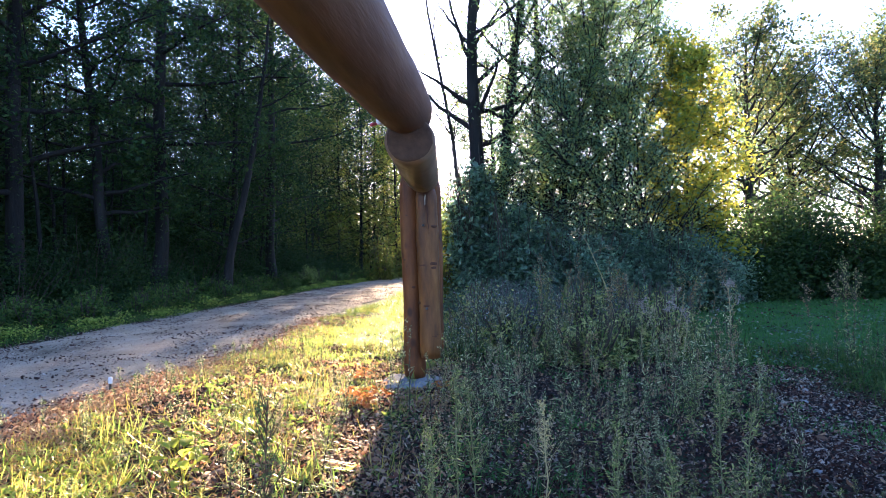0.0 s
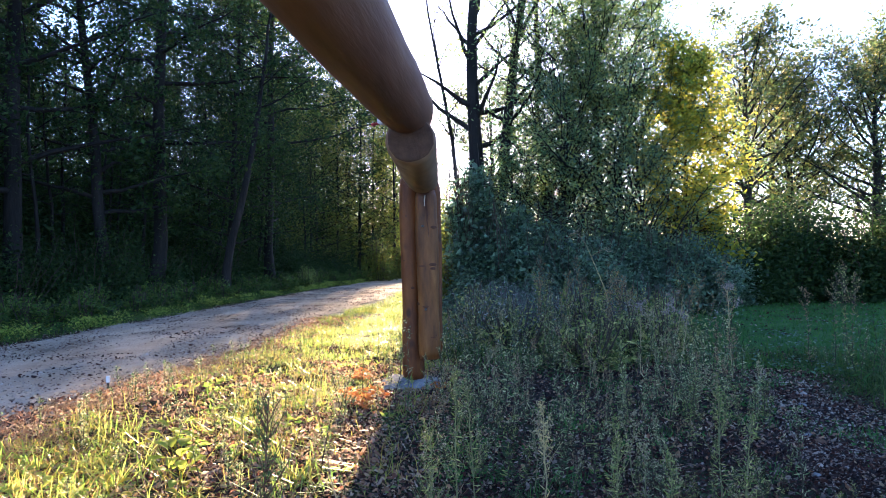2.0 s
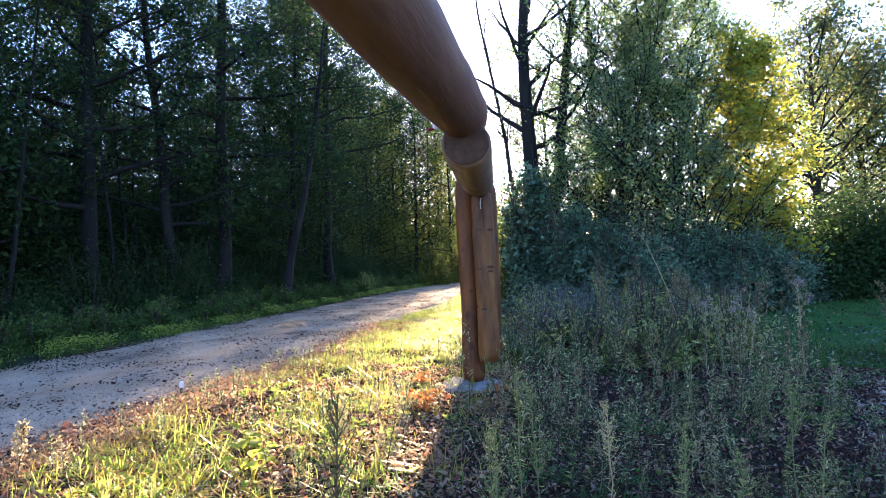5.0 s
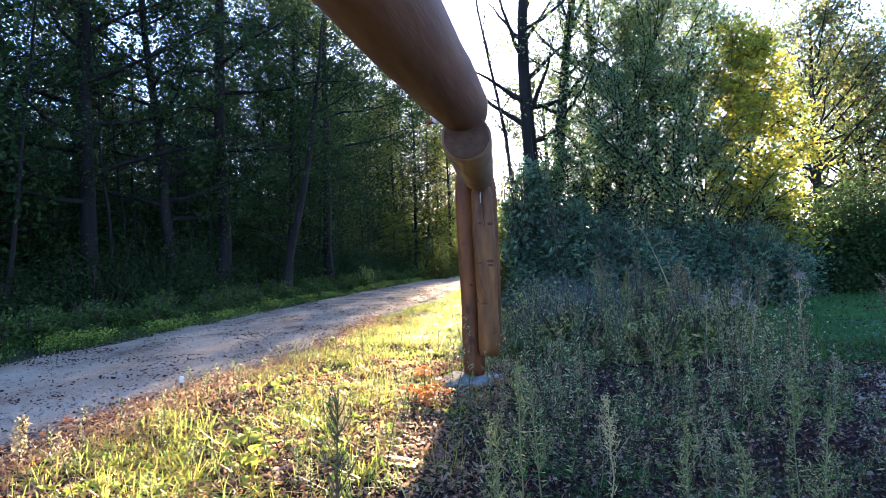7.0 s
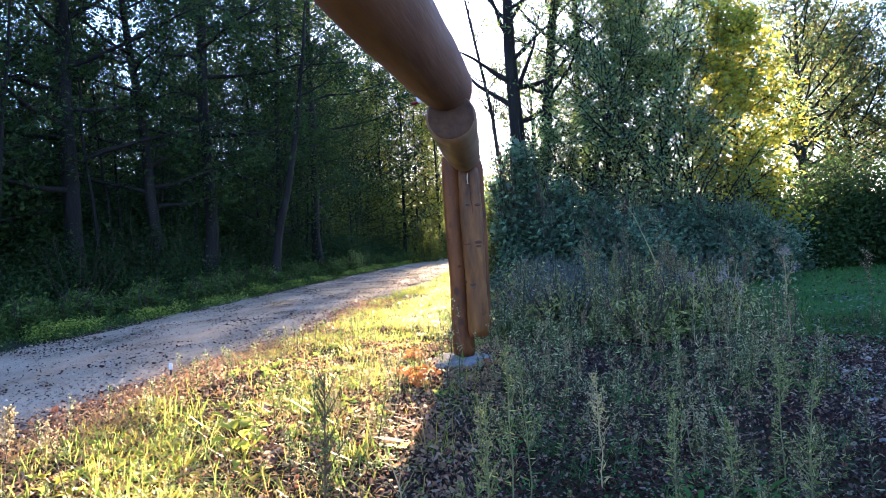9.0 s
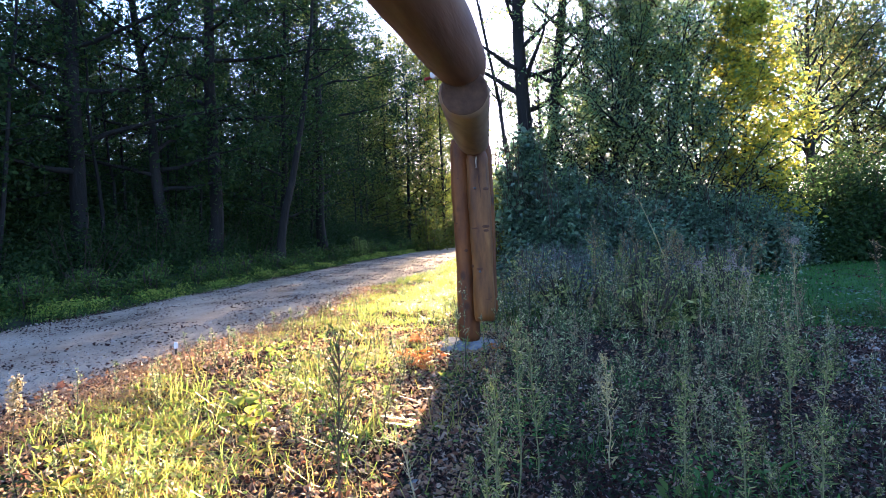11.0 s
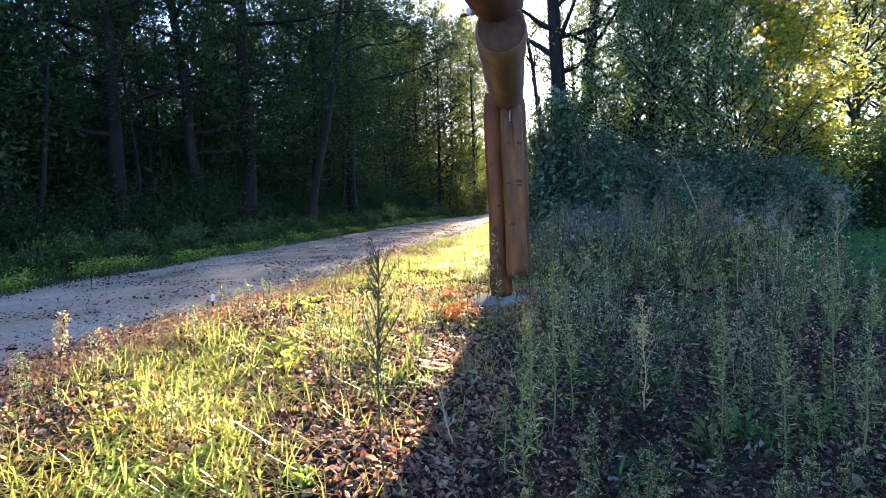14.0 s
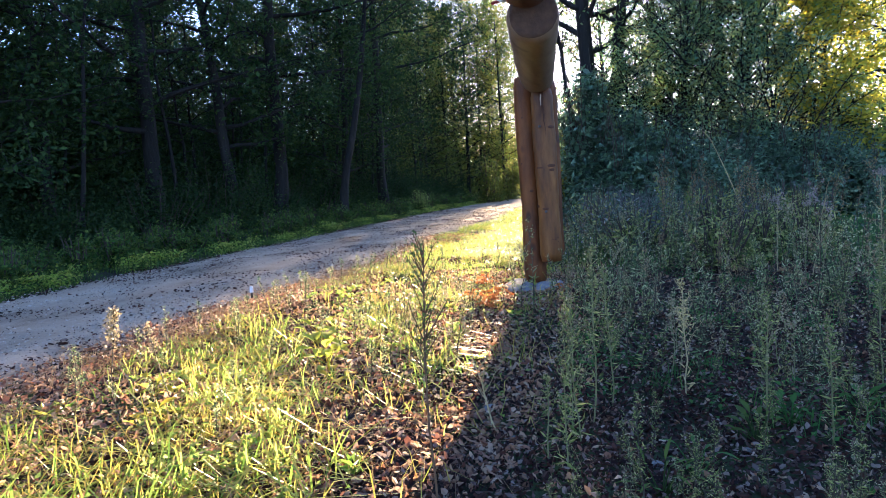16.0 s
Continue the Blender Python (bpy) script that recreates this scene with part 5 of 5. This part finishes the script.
def bent_stalk(x, y, reach, height):
    """A tall dead stalk that leans over, with two arching side stems."""
    rng = np.random.default_rng(441)
    ob = thing("bent_stalk", pose(x, y, float(ground_z(x, y)) - 0.02), "tall pale dead stalk bent over above the brush", "dead stalk")
    line = np.stack([np.array([-reach * t ** 1.4, 0.02 * np.sin(9 * t), height * t]) for t in np.linspace(0, 1, 9)])
    a = Soup()
    a.add(*tube(line, np.linspace(0.009, 0.004, 9), 6))
    part_of("stem", a.mesh("stem", M_DRYSTEM, True), ob)
    for start, wide, rise in ((7, 0.34, 0.10), (4, 0.28, 0.2), (8, -0.22, 0.16)):
        b = Soup()
        tip = np.stack([line[start] + np.array([wide * t, 0.05 * t, rise * np.sin(2.4 * t)]) for t in np.linspace(0, 1, 7)])
        b.add(*tube(tip, np.linspace(0.005, 0.002, 7), 4))
        b.add(*leaves(rng, tip[rng.integers(2, 7, 26)] + rng.normal(0, 0.02, (26, 3)), 0.028, 0.6))
        part_of("side_stem", b.mesh("side_stem", M_PALEWEED), ob)


bent_stalk(2.2, 9.5, 0.45, 1.45)
for k, (x, y, h) in enumerate([(1.3, 9.8, 1.0), (1.38, 9.65, 0.85), (1.22, 9.9, 0.8), (1.33, 9.95, 0.95)]):
    lone_weed("tall_green_weed", x, y, h, "tall fresh green weed rising from the brush", M_CLOVER, 450 + k, 0.1, 60, 60, 0.7, group="green weeds in the brush", stem=M_GREENSTEM, puff=0.02)
for k, (x, y, h) in enumerate([(3.75, 6.0, 0.72), (4.1, 6.4, 0.8), (4.35, 6.1, 0.6), (3.95, 6.9, 0.75), (4.7, 6.6, 0.85), (4.5, 7.2, 0.7)]):
    lone_weed("dark_leafy_stalk", x, y, h, "dark-leaved weed stalk at the edge of the lawn", M_LAWN, 460 + k, 0.11, 16, 40, 1.3, group="dark stalks by the lawn", puff=0.03)
s = Soup()
for h, n in ((0.3, 38), (0.45, 24), (0.7, 8)):
    c = field(n, -0.2, 2.8, 8.0, 13.2)
    p = np.repeat(c, 34, 0)
    p[:, :2] += rg.normal(0, 0.13, (len(p), 2))
    s.add(*blades(rg, p, h, 0.009, 1.9))
stuff("dry_grass", s, M_BRUSH, "tangle of tall dry grey-brown grass and stalks", "grass")
s = Soup()
for h, n in ((0.2, 130), (0.35, 50)):
    c = field(n, -0.3, 3.4, 7.2, 13.0)
    p = np.repeat(c, 30, 0)
    p[:, :2] += rg.normal(0, 0.13, (len(p), 2))
    s.add(*blades(rg, p, h, 0.009, 1.4))
c = field(420, 3.3, 6.2, 3.6, 8.0)
c = c[c[:, 0] > 2.85 + 0.13 * c[:, 1]]
p = np.repeat(c, 26, 0)
p[:, :2] += rg.normal(0, 0.1, (len(p), 2))
s.add(*blades(rg, p, 0.2, 0.007, 2.2))
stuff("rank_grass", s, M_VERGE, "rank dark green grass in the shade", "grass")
ws, wl = Soup(), Soup()
for k in range(24):
    cx, cy, top = rg.uniform(-0.1, 3.0), rg.uniform(7.8, 13.0), rg.uniform(0.3, 0.75) + 0.5 * (k % 7 == 0)
    for _ in range(4):
        x, y = cx + rg.normal(0, 0.16), cy + rg.normal(0, 0.16)
        weed_soup(rg, top * rg.uniform(0.6, 1.15), ws, wl, np.array([x, y, float(ground_z(x, y))]), 0.07, 18, 48, 2.0)
stuff("brush_stalks", ws, M_BRUSHSTEM, "thin dark stalks of withered brush", "weeds")
stuff("brush_leaves", wl, M_BRUSH, "withered grey-brown leaves and seed heads of the brush", "weeds")


def leaf_blade(rng, length, width, bend, seed=0):
    """A broad leaf: a pointed oval, cupped along its midrib."""
    t = np.linspace(0, 1, 8)
    w = width * np.sin(np.pi * np.clip(t, 0.02, 0.985)) ** 0.7
    x = length * t
    z = -bend * length * t ** 2
    v, q = [], []
    for i in range(8):
        v += [(x[i], -w[i] / 2, z[i] + w[i] * 0.18), (x[i], 0, z[i]), (x[i], w[i] / 2, z[i] + w[i] * 0.18)]
    for i in range(7):
        for j in range(2):
            a = i * 3 + j
            q.append((a, a + 3, a + 4, a + 1))
    return np.array(v), np.array(q)


def broad_plant(name, x, y, count, length, label, material, seed, rise=0.45, width=0.8):
    rng = np.random.default_rng(seed)
    ob = thing(name, pose(x, y, float(ground_z(x, y))), label, "plant")
    for k in range(count):
        ln = length * rng.uniform(0.7, 1.2)
        v, q = leaf_blade(rng, ln, ln * width, rng.uniform(0.2, 0.6))
        el, az, h = rise * rng.uniform(0.3, 1.7), k * 2.4 + rng.normal(0, 0.3), rng.uniform(0.03, 0.12)
        turn = np.array((Matrix.Rotation(az, 3, "Z") @ Matrix.Rotation(-el, 3, "Y")).to_3x3())
        out = rng.uniform(0.02, 0.09)
        stalk = np.array([out * np.cos(az), out * np.sin(az), h])
        v = v @ turn.T + stalk
        a = Soup()
        a.add(v, [q])
        a.add(*tube(np.array([(0, 0, -0.01), stalk * 0.6, stalk]), [0.003, 0.0025, 0.002], 4))
        part_of("leaf", a.mesh("leaf", material, True), ob)
    return ob


for k, (x, y, n, ln) in enumerate([(-1.39, 3.61, 9, 0.105), (-1.58, 3.95, 7, 0.10), (-1.2, 3.3, 7, 0.085), (-1.95, 3.3, 4, 0.07), (-1.75, 4.3, 5, 0.085)]):
    broad_plant("dock_plant", x, y, n, ln, "bright yellow-green broad-leaved plant lit by the sun", M_BROADLEAF, 401 + k, 0.55)
for k, (x, y) in enumerate([(-1.84, 3.92), (-1.46, 3.05), (-2.0, 2.75), (-1.7, 2.3)]):
    broad_plant("dock_plant", x, y, 4, 0.075, "small yellowing broad-leaved plant lit by the sun", M_YELLOW, 430 + k, 0.5)
broad_plant("dock_plant", -1.02, 3.0, 5, 0.07, "yellowing broad-leaved plant lit by the sun", M_YELLOW, 409, 0.5)
broad_plant("rosette_plant", 1.0, 2.45, 16, 0.055, "bright green leafy rosette in the shade", M_VERGE, 411, 0.75, 0.5)
broad_plant("rosette_plant", 0.62, 1.92, 12, 0.07, "tuft of narrow green leaves in the shade", M_VERGE, 412, 0.9, 0.2)
broad_plant("rosette_plant", 1.45, 2.75, 16, 0.05, "dark green leafy rosette in the shade", M_LAWN, 405, 0.7, 0.5)
broad_plant("rosette_plant", 1.15, 2.6, 12, 0.045, "dark green leafy rosette in the shade", M_LAWN, 406, 0.7, 0.5)
broad_plant("rosette_plant", 0.75, 2.1, 8, 0.065, "dark green leafy rosette in the shade", M_LAWN, 407, 0.7, 0.22)


def frond_tuft(x, y, seed, size):
    rng = np.random.default_rng(seed)
    ob = thing("orange_fern", pose(x, y, float(ground_z(x, y))), "small withered fern turned bright orange", "fern", "withered ferns by the post")
    for k in range(6):
        az, ln = k * 1.05 + rng.normal(0, 0.2), size * rng.uniform(0.7, 1.2)
        way = np.array([np.cos(az), np.sin(az), 0])
        line = np.stack([way * ln * t + np.array([0, 0, 1.5 * ln * t * (1.3 - t)]) for t in np.linspace(0, 1, 6)])
        a = Soup()
        a.add(*tube(line, np.linspace(0.003, 0.001, 6), 3))
        t = np.repeat(np.linspace(0.2, 1, 11), 2)
        side = np.array([-way[1], way[0], 0]) * np.tile([1, -1], 11)[:, None]
        pos = np.stack([np.interp(t, np.linspace(0, 1, 6), line[:, i]) for i in range(3)], -1)
        w = unit(side + way * 0.5)
        half = 0.25 * ln * (1.15 - t)
        a.add(*leaves(rng, pos + w * half[:, None], 0.3 * ln, 0.3, w, fold=0.2))
        part_of("frond", a.mesh("frond", M_ORANGE), ob)
    return ob


for k, (x, y) in enumerate([(-0.63, 5.28), (-0.72, 5.45), (-0.95, 6.5), (-0.86, 6.42), (-0.55, 5.1), (-0.02, 5.95)]):
    frond_tuft(x, y, 420 + k, (0.19, 0.15, 0.15, 0.12, 0.12, 0.1)[k])


def marker_stake(x, y):
    ob = thing("marker_stake", pose(x, y, float(ground_z(x, y)), 2, 3, 0), "small white-topped marker stake beside the lane", "stake")
    part_of("shaft", log_mesh("shaft", [(0, 0, -0.08), (0, 0, 0.10)], [0.011, 0.011], M_TWIG, 8, 1, 0.002), ob)
    part_of("cap", log_mesh("cap", [(0, 0, 0.085), (0, 0, 0.15)], [0.02, 0.018], M_WHITE, 10, 2, 0.002), ob, "white cap")


marker_stake(-3.2, 5.75)


def rock(x, y, size, seed):
    bm = bmesh.new()
    bmesh.ops.create_icosphere(bm, subdivisions=2, radius=size)
    for v in bm.verts:
        v.co *= 1 + 0.28 * noise.noise(v.co * (2.2 / size) + Vector((seed, 0, 0)))
        v.co.z *= 0.6
    me = bpy.data.meshes.new("stone")
    bm.to_mesh(me)
    bm.free()
    me.materials.append(M_CONCRETE)
    ob = new("stone", me)
    ob.matrix_world = pose(x, y, float(ground_z(x, y)) + size * 0.25, 0, 0, seed * 50)
    tagged(ob, "small pale grey stone among fallen leaves", "stone", "loose stones")


for k, (x, y, r) in enumerate([(-0.13, 2.82, 0.032), (0.05, 2.45, 0.02), (0.62, 2.2, 0.024), (0.95, 2.35, 0.02), (-0.55, 6.15, 0.05), (0.05, 6.1, 0.04), (2.6, 4.4, 0.03), (2.9, 5.2, 0.035), (2.3, 3.6, 0.028)]):
    rock(x, y, r, k)
